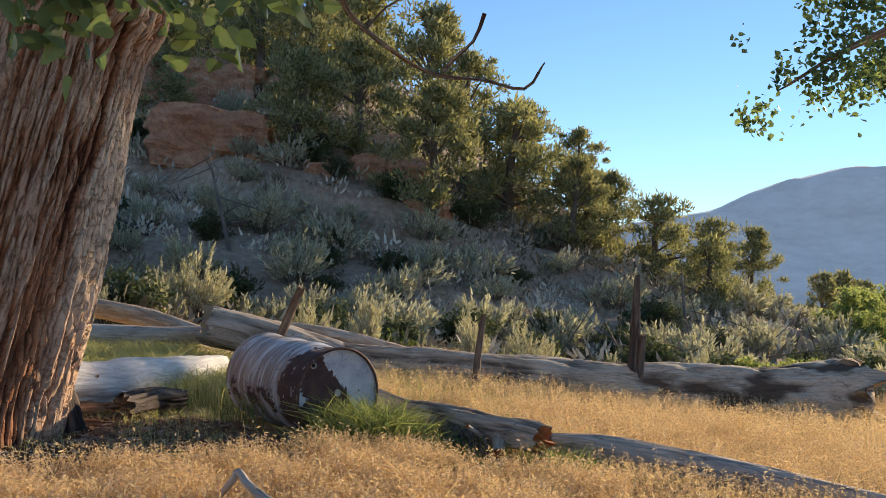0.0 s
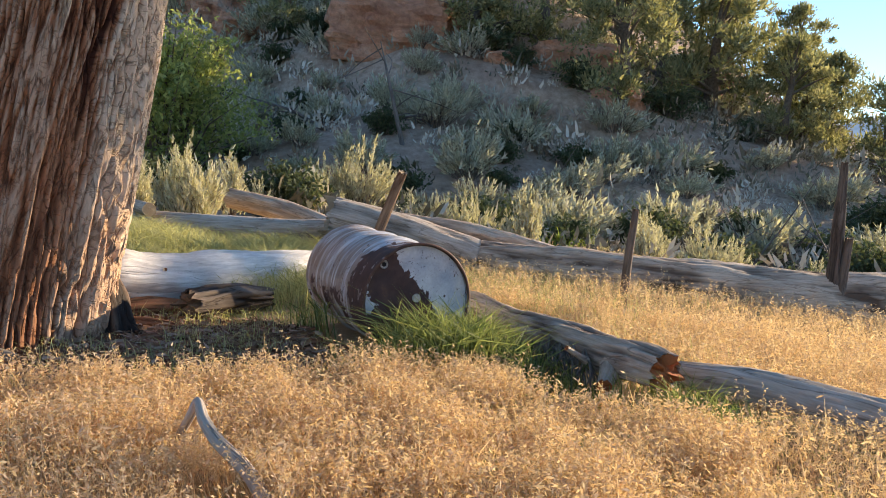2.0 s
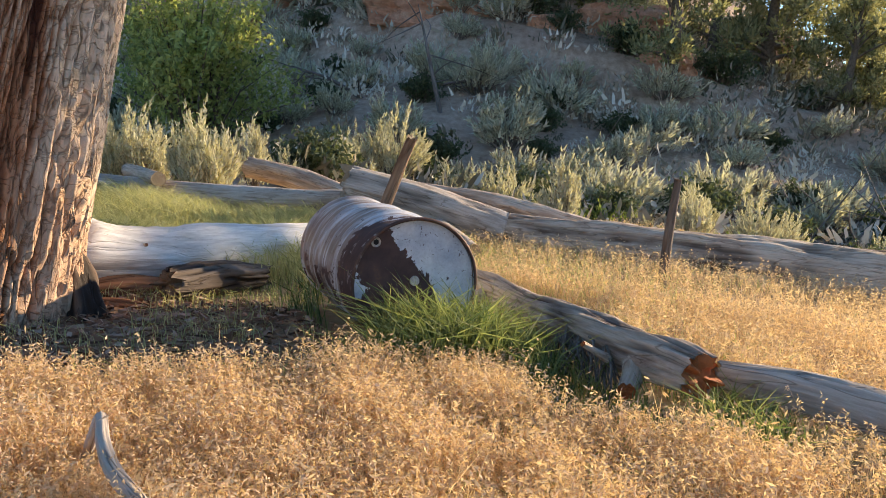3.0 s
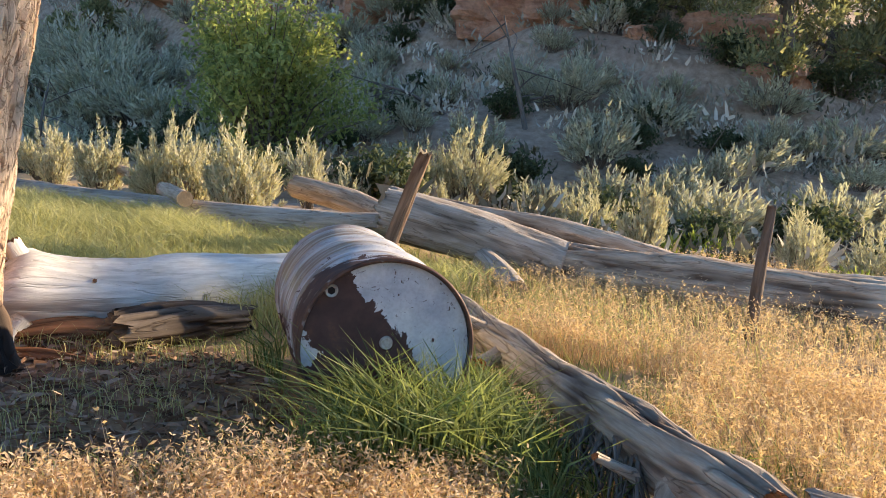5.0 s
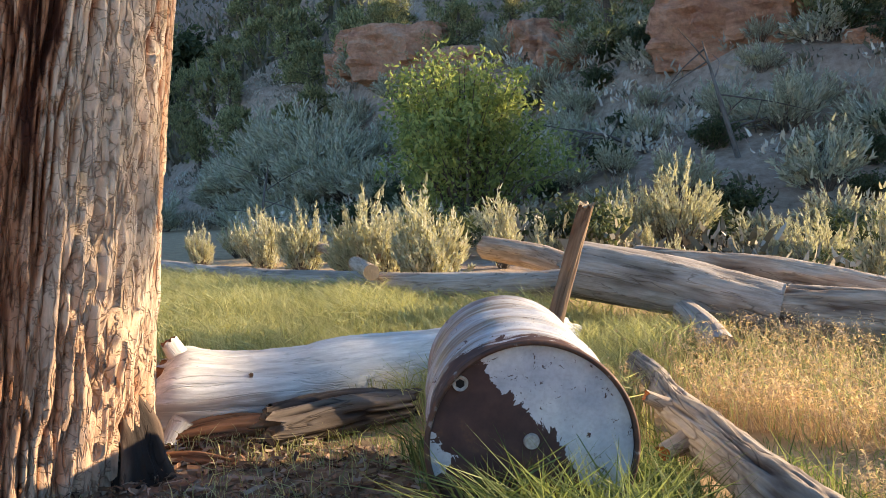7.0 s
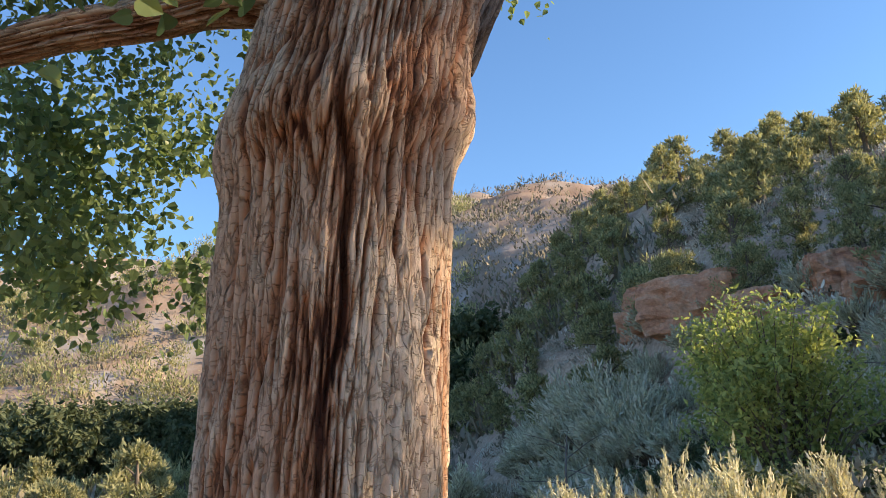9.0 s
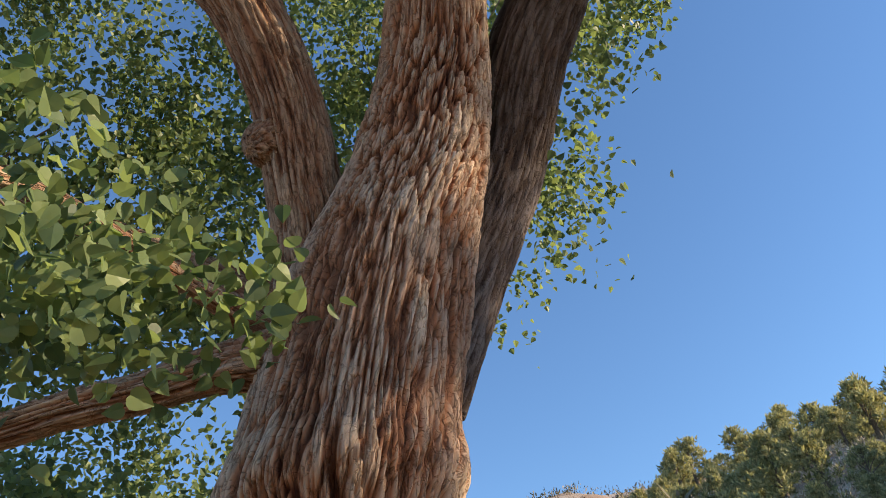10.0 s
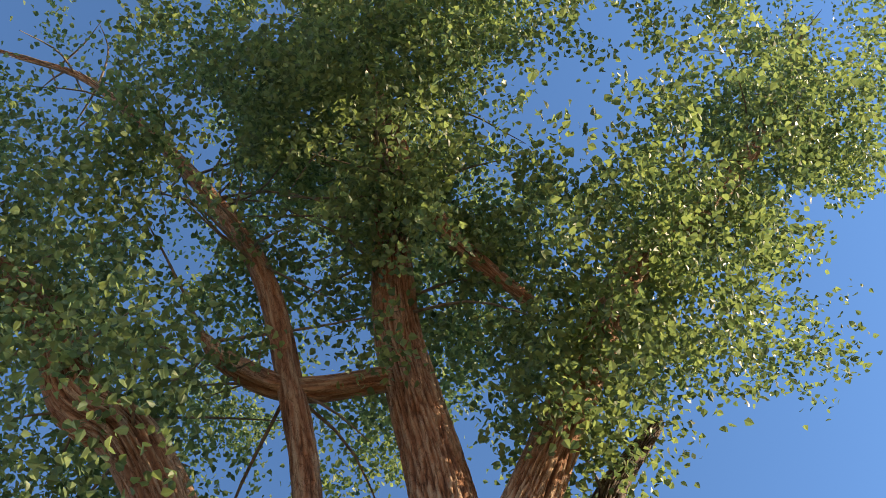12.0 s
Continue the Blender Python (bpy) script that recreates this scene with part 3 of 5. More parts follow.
def leaf_cards(centres, normals_up, size, rs, long=1.0, flutter=1.0, fold=0.12, fine=False):
    """Heart-shaped leaves, each four triangles about a fold. centres (n, 3); size (n,)."""
    n = len(centres)
    shape = np.array([[0, 0, 0], [0.44, 0.26, 0.1], [0.33, 0.64, 0.08], [0, 1.05, -0.05], [-0.33, 0.64, 0.08], [-0.44, 0.26, 0.1]])
    t = np.array([[0, 1, 2], [0, 2, 3], [0, 3, 4], [0, 4, 5]])
    if fine:
        half = [(0.16, -0.06, 0.05), (0.38, 0.03, 0.10), (0.50, 0.24, 0.12), (0.44, 0.50, 0.10), (0.26, 0.76, 0.05)]
        shape = np.array([(0, 0.4, -0.02), (0, 0, 0), *half, (0, 1.05, -0.07), *[(-x, y, z) for x, y, z in half[::-1]]])
        t = np.array([[0, k, k % 12 + 1] for k in range(1, 13)])
    shape = shape * (1, long, fold / 0.1)
    a = rs.normal(size=(n, 3)) * flutter + normals_up
    a /= np.linalg.norm(a, axis=1)[:, None]
    b = rs.normal(size=(n, 3)) + np.array([0, 0, -0.7])
    b -= a * np.einsum("ij,ij->i", a, b)[:, None]
    b /= np.linalg.norm(b, axis=1)[:, None] + 1e-9
    c = np.cross(a, b)
    v = centres[:, None] + size[:, None, None] * (shape[None, :, 0:1] * c[:, None] + shape[None, :, 1:2] * b[:, None] + shape[None, :, 2:3] * a[:, None])
    return v.reshape(-1, 3), (np.arange(n)[:, None, None] * len(shape) + t).reshape(-1, 3)


def cluster_leaves(clumps, per, size, rs):
    """Leaves in drooping sprays inside uneven clumps: rows of x, y, z, radius."""
    pts, sz = [], []
    for x, y, z, r in clumps:
        n = int(per * r ** 2)
        sprays = max(4, int(n / 34))
        d = rs.normal(size=(sprays, 3))
        d /= np.linalg.norm(d, axis=1)[:, None]
        sp = d * (rs.uniform(0.25, 1.0, (sprays, 1)) ** 0.6) * r * (1, 1, 0.8)
        pick = rs.integers(0, sprays, n)
        p = sp[pick] + rs.normal(size=(n, 3)) * min(0.11, 0.45 * r)
        p[:, 2] -= rs.uniform(0, min(0.22, r), n)
        keep = fbm((p + (x, y, z)) * 1.1, 2) > -0.06
        p = p[keep]
        pts.append(p + (x, y, z))
        sz.append(rs.uniform(0.7, 1.15, len(p)) * size)
    return np.vstack(pts), np.concatenate(sz)


rs = np.random.default_rng(21)
CLUMPS = []
for key, start, spread, rad, count in (("left", 0.5, 0.8, 0.75, 24), ("middle_left", 0.45, 1.0, 0.85, 34), ("middle_right", 0.3, 1.1, 0.85, 64), ("upper", 0.2, 0.9, 0.8, 14),
                                       ("dark", 0.6, 0.5, 0.45, 8), ("low", 0.45, 0.4, 0.5, 10), ("far_side", 0.2, 1.2, 0.9, 34), ("over", 0.35, 1.0, 0.9, 36)):
    line, _ = spline(BOUGHS[key], 60)
    for _ in range(count):
        u = rs.uniform(start, 1.0)
        p = line[int(u * 59)][:3] + rs.normal(size=3) * spread * (0.45 + 0.4 * u)
        CLUMPS.append((*p, rad * rs.uniform(0.6, 1.2)))
# the roof of the crown, overhead
for _ in range(95):
    d = rs.normal(size=3)
    d /= np.linalg.norm(d)
    p = np.array([-1.0, 3.6, 10.4]) + d * np.array([5.6, 5.2, 2.6]) * rs.uniform(0.35, 1.0)
    CLUMPS.append((*p, rs.uniform(0.6, 1.1)))
# foliage behind the stems, lit from beyond
for _ in range(46):
    u = rs.uniform(0, 1)
    CLUMPS.append((-4.7 + 2.9 * u + rs.normal() * 0.45, 8.2 + rs.normal() * 0.45 - 0.2 * u, 5.2 + 3.0 * u + rs.normal() * 0.35, rs.uniform(0.4, 0.75)))
for _ in range(26):
    CLUMPS.append((rs.uniform(-5.6, -3.4), rs.uniform(2.6, 5.6), rs.uniform(4.0, 7.5), rs.uniform(0.5, 0.9)))
# the crown ends towards the open sky beyond the drum
EDGE = Vector((0.243, 0.810, -0.534))
CLUMPS = [c for c in CLUMPS if EDGE.dot(Vector(c[:3]) - Vector((0.95, 3.6, 1.3))) < -0.45 * c[3] + (0.25 if c[1] > 7.3 else 0.0)]
CLUMPS = [c for c in CLUMPS if c[2] > 4.4 or c[0] < -3.0]
for _ in range(26):
    CLUMPS.append((rs.uniform(-0.7, 1.5), rs.uniform(4.5, 6.3), rs.uniform(6.7, 8.6), rs.uniform(0.35, 0.6)))
# low sprays hanging beyond the trunk
for _ in range(24):
    CLUMPS.append((rs.uniform(-5.3, -3.9), rs.uniform(3.6, 5.2), rs.uniform(2.4, 3.8), rs.uniform(0.2, 0.4)))
for x, y, z, r in ((-4.3, 4.2, 3.1, 0.55), (-4.35, 4.7, 2.95, 0.5), (-4.5, 4.4, 2.55, 0.4), (-4.2, 4.95, 3.2, 0.4), (-4.1, 4.1, 2.75, 0.45), (-4.6, 3.9, 2.9, 0.5), (-4.9, 4.3, 3.4, 0.5)):
    CLUMPS.append((x, y, z, r))
# a sunlit fringe beyond the dark limb
for x, y, z, r in ((-1.75, 7.3, 6.3, 0.3), (-1.9, 7.35, 5.8, 0.32), (-2.15, 7.4, 5.3, 0.3), (-2.3, 7.35, 4.95, 0.3), (-2.75, 7.4, 4.9, 0.35), (-3.2, 7.4, 4.65, 0.3), (-1.1, 7.3, 6.15, 0.25), (-1.9, 7.5, 7.4, 0.35)):
    CLUMPS.append((x, y, z, r))
pts, sz = cluster_leaves(CLUMPS, 1350, 0.064, rs)
# near sprays on the hanging twigs
NEAR = [(-1.3, 3.9, 2.8, 0.22), (-1.35, 4.1, 2.75, 0.2), (-1.25, 4.3, 2.85, 0.2), (-1.3, 4.45, 2.9, 0.12), (-1.2, 3.75, 3.0, 0.22), (-1.1, 4.1, 3.0, 0.16), (-1.6, 3.9, 3.2, 0.25), (-1.0, 3.7, 3.2, 0.16), (-1.45, 3.6, 2.85, 0.25), (-1.7, 4.2, 3.3, 0.25),
        (-1.05, 2.1, 1.9, 0.14), (-0.88, 2.13, 1.95, 0.13), (-0.72, 2.2, 1.92, 0.12), (-0.55, 2.24, 1.97, 0.11), (-0.4, 2.3, 1.95, 0.09), (-0.3, 2.3, 2.02, 0.07), (-0.9, 2.25, 2.15, 0.2), (-0.6, 2.4, 2.2, 0.2), (-1.2, 2.2, 2.1, 0.2)]
near_pts, near_sz = cluster_leaves(NEAR, 2200, 0.066, rs)
v, f = leaf_cards(pts, np.array([0, 0, 0.3]), sz, rs)
crown_me = mesh_from("crown", v, f, M_LEAF, smooth_shade=False)
part_mesh("crown", crown_me, tree, "glossy green cottonwood leaves", inv)
nv, nf = leaf_cards(near_pts, np.array([0, 0, 0.3]), near_sz, rs, fine=True)
part_mesh("hanging_leaf_spray", mesh_from("hanging_leaf_spray", nv, nf, M_LEAF, smooth_shade=False), tree, "low hanging heart-shaped leaves", inv)
# bare and leafy twigs among the limbs
twig_parts = []
for key, count in (("left", 26), ("middle_left", 30), ("middle_right", 34), ("dead", 40), ("cross", 10), ("upper", 16), ("low", 16), ("over", 18), ("far_side", 16), ("dark", 10), ("sweep", 16)):
    line, _ = spline(BOUGHS[key], 60)
    for _ in range(count):
        p = line[int(rs.uniform(0.35, 0.98) * 59)]
        d = rs.normal(size=3) * (1, 1, 0.7)
        d = d / np.linalg.norm(d) * rs.uniform(0.5, 1.6) * (0.3 if key == "sweep" else 1)
        if EDGE.dot(Vector(p[:3] + d) - Vector((0.95, 3.6, 1.3))) > -0.6:
            continue
        r = min(0.016, p[3] * 0.35 + 0.002)
        twig_parts.append(tube([(*p[:3], r), (*(p[:3] + d * 0.45 + rs.normal(size=3) * 0.08 * np.linalg.norm(d)), r * 0.7), (*(p[:3] + d + (0, 0, -0.1 * np.linalg.norm(d))), r * 0.2)], 7, 5))
tv, tf, tval = merge(twig_parts)
tagged(part_mesh("twig_spray", mesh_from("twig_spray", tv, tf, M_TWIG), tree, "thin bare twigs", inv), kind="stuff")

# ---- taller cottonwood added out of view to shade upper trunk and bleached log ----
shade_tree = thing("cottonwood_tree", pose(18.1, 18.5, h1(18.1, 18.5)), "tall leafy cottonwood added out of view to shade the trunk", "tree")
inv3 = shade_tree.matrix_basis.inverted()
for nm, pts3 in (("trunk", [(18.1, 18.5, -0.6, 0.5), (17.9, 18.6, 3.0, 0.4), (17.7, 18.7, 6.5, 0.3), (17.8, 18.9, 10.0, 0.2), (17.9, 18.9, 14, 0.04)]),
                 ("limb", [(17.8, 18.6, 5.0, 0.22), (15.3, 19.1, 7.6, 0.16), (12.9, 19.7, 9.0, 0.1), (10.8, 20.1, 9.8, 0.03)])):
    v3, f3, val3 = tube(pts3, 60, 36, bark_relief(0.015, 0.03, 63), (0.1, 0.1))
    part_mesh(nm, mesh_from(nm, v3, f3, M_BARK, values=np.where(val3 < -1, 0, val3), grain=tube.grain), shade_tree, "", inv3)
SHADE_CLUMPS = [(11.1, 20.1, 8.3, 0.85), (10.6, 20.3, 9.5, 0.9), (11.3, 20.0, 9.4, 0.9), (11.2, 20.1, 10.7, 1.1), (12.3, 19.7, 8.4, 0.9), (12.1, 19.9, 11.4, 1.2), (14.3, 19.4, 9.0, 1.1),
      (15.7, 19.1, 10, 1.3), (16.9, 18.9, 11, 1.4), (17.9, 18.7, 12.5, 1.4), (18.9, 18.7, 10.5, 1.4), (16.3, 18.9, 12.4, 1.3), (10.5, 20.4, 11.6, 0.9), (11.7, 22.2, 7.2, 0.75), (11.2, 22.2, 7.6, 0.7), (12.1, 22.4, 7.9, 0.7)]
p3, s3 = cluster_leaves(SHADE_CLUMPS, 1500, 0.11, rs)
v3, f3 = leaf_cards(p3, np.array([0, 0, 0.3]), s3, rs)
part_mesh("crown", mesh_from("crown", v3, f3, M_LEAF, smooth_shade=False), shade_tree, "high green crown placed to block the sun", inv3)

# ---- the neighbouring cottonwood beyond the logs ----
second = thing("cottonwood_tree", pose(13.6, 12.0, h1(13.6, 12.0)), "leafy cottonwood reaching a drooping bough over the meadow", "tree")
inv2 = second.matrix_basis.inverted()
for nm, pts2 in (("trunk", [(13.6, 12.0, -0.6, 0.45), (13.4, 11.9, 2.0, 0.38), (13.3, 12.0, 4.5, 0.3), (13.5, 12.2, 8.0, 0.18), (13.7, 12.4, 11, 0.04)]),
                 ("limb", [(13.4, 11.9, 3.6, 0.2), (10.4, 11.9, 5.4, 0.15), (7.4, 11.6, 5.6, 0.10), (5.4, 11.0, 4.7, 0.05), (4.2, 10.9, 3.9, 0.01)]),
                 ("limb", [(13.3, 12.0, 4.4, 0.18), (11.0, 12.6, 7.0, 0.12), (9.0, 12.8, 8.0, 0.05)])):
    v2, f2, val2 = tube(pts2, 60, 40, bark_relief(0.015, 0.03, 61), (0.1, 0.1))
    part_mesh(nm, mesh_from(nm, v2, f2, M_BARK, values=np.where(val2 < -1, 0, val2), grain=tube.grain), second, "", inv2)
C2 = [(4.4, 10.85, 4.3, 0.45), (4.1, 11.0, 3.75, 0.32), (4.9, 10.7, 4.0, 0.42), (5.2, 10.6, 4.6, 0.5), (4.0, 10.9, 4.9, 0.4), (5.6, 11.0, 4.2, 0.5), (6.2, 11.4, 5.0, 0.7), (7.0, 11.8, 4.6, 0.7), (5.9, 11.2, 5.6, 0.7), (4.9, 11.0, 5.4, 0.6),
      (7.4, 12.4, 5.8, 0.9), (8.4, 12.0, 5.2, 0.9), (5.2, 10.9, 3.9, 0.35), (4.6, 10.7, 4.7, 0.4), (5.0, 10.5, 5.1, 0.45), (9.6, 12.4, 6.4, 1.0), (11.2, 12.4, 7.5, 1.2), (12.4, 12.0, 9.0, 1.2), (13.5, 12, 10, 1.3), (10.4, 12.2, 8.6, 1.1)]
pts2, sz2 = cluster_leaves(C2, 1100, 0.085, rs)
v2, f2 = leaf_cards(pts2, np.array([0, 0, 0.3]), sz2, rs)
part_mesh("crown", mesh_from("crown", v2, f2, M_LEAF, smooth_shade=False), second, "drooping bright green leaves", inv2)


# ---- the drum ----
def drum():
    yaw = 39.6
    ob = thing("oil_drum", pose(-0.624, 5.485, 0.347, 0, 0, yaw), "old steel drum lying in grass, white paint flaking over rust", "drum")
    R, L = 0.298, 1.014
    m, nt, b = material("flaked white paint over rust", 0.45)
    v = n_coord(nt)
    sep = nt.nodes.new("ShaderNodeSeparateXYZ")
    nt.links.new(v, sep.inputs[0])
    wob = n_noise(nt, v, 9.0, 6, 0.7, 0.5)
    w = n_math(nt, "MULTIPLY", n_math(nt, "SUBTRACT", wob, 0.5), 0.22)
    line = n_math(nt, "ADD", n_math(nt, "MULTIPLY", sep.outputs[0], 0.78), n_math(nt, "MULTIPLY", sep.outputs[2], 0.63))
    side = n_math(nt, "GREATER_THAN", n_math(nt, "ADD", line, w), 0.055)
    low = n_math(nt, "LESS_THAN", n_math(nt, "ADD", n_math(nt, "ADD", sep.outputs[0], n_math(nt, "MULTIPLY", n_math(nt, "ABSOLUTE", n_math(nt, "ADD", sep.outputs[2], 0.02)), 0.9)), w), -0.215)
    face = n_math(nt, "MAXIMUM", side, low)
    chips = n_math(nt, "GREATER_THAN", n_noise(nt, v, 26.0, 5, 0.75, 1.0), 0.37)
    on_body = n_math(nt, "GREATER_THAN", sep.outputs[1], 0.02)
    # Dark front band: rust, with a shadow there put into the colour too.
    front_band = n_math(nt, "GREATER_THAN", n_math(nt, "ADD", sep.outputs[1], n_math(nt, "MULTIPLY", w, 1.6)), n_math(nt, "ADD", 0.21, n_math(nt, "MULTIPLY", sep.outputs[0], -0.22)))
    body_keep = n_math(nt, "MAXIMUM", front_band, n_math(nt, "GREATER_THAN", n_noise(nt, n_coord(nt, (1, 2.4, 1)), 7, 4), 0.60))
    left_side = n_math(nt, "GREATER_THAN", n_math(nt, "ADD", n_math(nt, "ADD", sep.outputs[0], n_math(nt, "MULTIPLY", w, 1.8)), n_math(nt, "MULTIPLY", sep.outputs[2], 0.35)), -0.33)
    body_keep = n_math(nt, "MULTIPLY", body_keep, left_side)
    keep = n_mix(nt, on_body, face, body_keep)
    keep = n_math(nt, "MULTIPLY", keep, chips)
    streak = n_noise(nt, n_coord(nt, (1.4, 7, 1.4)), 5, 4)
    paint = n_ramp(nt, streak, (0.3, (0.43, 0.44, 0.48)), (0.6, (0.66, 0.64, 0.63)))
    paint = n_mix(nt, 0.5, paint, n_ramp(nt, n_noise(nt, v, 90, 3), (0.3, (0.75, 0.72, 0.7)), (0.6, (1, 1, 1))), "MULTIPLY")
    grime = n_noise(nt, n_coord(nt, (1.2, 9, 1.2)), 2.6, 5, 0.6, 0.4)
    grime = n_math(nt, "ADD", grime, n_math(nt, "MULTIPLY", sep.outputs[0], -0.45))
    grime = n_math(nt, "MULTIPLY", n_ramp(nt, grime, (0.46, (0, 0, 0)), (0.66, (0.85, 0.85, 0.85))), on_body)
    paint = n_mix(nt, grime, paint, (0.27, 0.19, 0.145))
    rust = n_ramp(nt, n_noise(nt, v, 14, 5, 0.6), (0.3, (0.060, 0.032, 0.027)), (0.6, (0.095, 0.050, 0.040)), (0.8, (0.20, 0.095, 0.045)))
    nt.links.new(n_mix(nt, keep, rust, paint), b.inputs["Base Color"])
    nt.links.new(n_ramp(nt, keep, (0, (0.75, 0.75, 0.75)), (1, (0.26, 0.26, 0.26))), b.inputs["Roughness"])
    n_bump(nt, b, n_math(nt, "ADD", keep, n_math(nt, "MULTIPLY", n_noise(nt, v, 40, 4), 0.35)), 0.5, 0.003)
    # body: rolled hoops and small dents; local -y is the way the lid faces
    prof = []
    for s in np.linspace(0, L, 90):
        hoop = sum(0.013 * math.exp(-((s - c) / 0.013) ** 2) for c in (L * 0.345, L * 0.66))
        rimb = 0.012 * (math.exp(-(s / 0.009) ** 2) + math.exp(-((s - L) / 0.009) ** 2))
        prof.append((s, R + hoop + rimb))
    th = np.linspace(0, 2 * np.pi, 128, endpoint=False)
    V = []
    for s, r in prof:
        dent = 0.016 * perlin(np.stack([np.cos(th) * 1.6, np.sin(th) * 1.6, th * 0 + s * 4.0], 1)) * math.sin(math.pi * s / L)
        top = -0.022 * np.exp(-(((th - 1.75) / 0.35) ** 2)) * math.exp(-((s - 0.16) / 0.09) ** 2)
        V.append(np.stack([(r + dent + top) * np.cos(th), np.full_like(th, s), (r + dent + top) * np.sin(th)], 1))
    V = np.vstack(V)
    n, rows = 128, len(prof)
    i, j = np.meshgrid(np.arange(rows - 1), np.arange(n), indexing="ij")
    k = (j + 1) % n
    q = np.stack([i * n + j, (i + 1) * n + j, (i + 1) * n + k, i * n + k], -1).reshape(-1, 4)
    part_mesh("body", mesh_from("drum_body", V, q, m), ob, "dented white painted steel wall with two hoops")

    def disc(y, bulge, name, label):
        rad = np.linspace(0, R - 0.004, 26)
        vs = [np.array([[0, y + bulge, 0]])]
        for r in rad[1:]:
            dent = 0.006 * perlin(np.stack([np.cos(th) * r * 7, np.sin(th) * r * 7, th * 0 + y], 1))
            yy = y + bulge * (1 - smooth((r - R * 0.86) / (R * 0.12))) + dent
            vs.append(np.stack([r * np.cos(th), yy, r * np.sin(th)], 1))
        vs = np.vstack(vs)
        i, j = np.meshgrid(np.arange(len(rad) - 2), np.arange(n), indexing="ij")
        k = (j + 1) % n
        qq = np.stack([1 + i * n + j, 1 + (i + 1) * n + j, 1 + (i + 1) * n + k, 1 + i * n + k], -1).reshape(-1, 4)
        tt = np.stack([np.zeros(n, int), 1 + np.arange(n), 1 + np.roll(np.arange(n), -1)], -1)
        return part_mesh(name, mesh_from(name, vs, [qq, tt], m), ob, label)

    lid = disc(0.014, 0.004, "lid", "round steel lid, half rust and half white paint")
    disc(L - 0.014, 0.0, "bottom", "")
    m_rim, nt2, b2 = material("rusty rim", 0.6, 0.3)
    nt2.links.new(n_ramp(nt2, n_noise(nt2, n_coord(nt2), 20, 5), (0.3, (0.05, 0.03, 0.028)), (0.62, (0.14, 0.075, 0.05)), (0.75, (0.5, 0.48, 0.46))), b2.inputs["Base Color"])
    bm = bmesh.new()
    for a in range(128):
        for c in range(10):
            A, C = 2 * math.pi * a / 128, 2 * math.pi * c / 10
            bm.verts.new(((R + 0.004 + 0.0085 * math.cos(C)) * math.cos(A), -0.002 + 0.0085 * math.sin(C), (R + 0.004 + 0.0085 * math.cos(C)) * math.sin(A)))
    bm.verts.ensure_lookup_table()
    for a in range(128):
        for c in range(10):
            f = bm.faces.new([bm.verts[a * 10 + c], bm.verts[a * 10 + (c + 1) % 10], bm.verts[((a + 1) % 128) * 10 + (c + 1) % 10], bm.verts[((a + 1) % 128) * 10 + c]])
            f.smooth = True
    part("rim", bm, m_rim, ob, "rust-dark rolled rim")
    m_bung, nt3, b3 = material("pale bung", 0.5, 0.1)
    nt3.links.new(n_ramp(nt3, n_noise(nt3, n_coord(nt3), 60, 3), (0.3, (0.36, 0.30, 0.25)), (0.7, (0.62, 0.57, 0.5))), b3.inputs["Base Color"])
    # Near-black disc: the dark of the open socket is put into its colour.
    m_hole, nt4, b4 = material("painted socket dark", 0.9)
    b4.inputs["Base Color"].default_value = (0.02, 0.015, 0.013, 1)
    for (u, w), r_out, r_in in (((-0.198, 0.190), 0.024, 0.0145), ((0.0, 0.011), 0.024, 0.0)):
        bm = bmesh.new()
        bmesh.ops.create_cone(bm, cap_ends=True, segments=28, radius1=r_out, radius2=r_out * 0.88, depth=0.014)
        if r_in:
            top = max(bm.faces, key=lambda f: f.calc_center_median().z if len(f.verts) > 4 else -1)
            got = bmesh.ops.inset_region(bm, faces=[top], thickness=r_out * 0.88 - r_in)
            bmesh.ops.translate(bm, verts=top.verts, vec=(0, 0, -0.009))
        bmesh.ops.bevel(bm, geom=[e for e in bm.edges if e.calc_face_angle(0) > 0.9], offset=0.0015, segments=2, affect="EDGES")
        bmesh.ops.transform(bm, matrix=pose(u, 0.013, w, 90, 0, 0), verts=bm.verts)
        bung = part("bung", bm, m_bung, lid, "small pale round screw plug")
        if r_in:
            bm = bmesh.new()
            bmesh.ops.create_circle(bm, cap_ends=True, segments=6, radius=r_in * 0.96)
            bmesh.ops.transform(bm, matrix=pose(u, 0.0122, w, 90, 0, 0), verts=bm.verts)
            part("socket", bm, m_hole, bung, "hexagonal socket, its dark painted on a flat disc")
    return ob


drum()


# ---- logs ----
def wood_relief(depth, waves, seed, lumps=0.06):
    def f(T, S, R):
        t, s, r = T.ravel(), S.ravel(), R.ravel()
        a = t + 0.25 * perlin(np.stack([np.cos(t), np.sin(t), s * 1.1 + seed], 1))
        p = np.stack([np.cos(a) * waves, np.sin(a) * waves, s * 1.3 + seed], 1)
        crack = np.clip(np.abs(perlin(p)) * 6, 0, 1) - 1
        lump = fbm(np.stack([np.cos(t) * 1.3, np.sin(t) * 1.3, s * 1.6 + seed], 1), 4)
        fine = perlin(np.stack([np.cos(t) * waves * 3, np.sin(t) * waves * 3, s * 4 + seed], 1))
        return (crack * depth + lump * lumps * r + fine * depth * 0.3).reshape(T.shape)
    return f


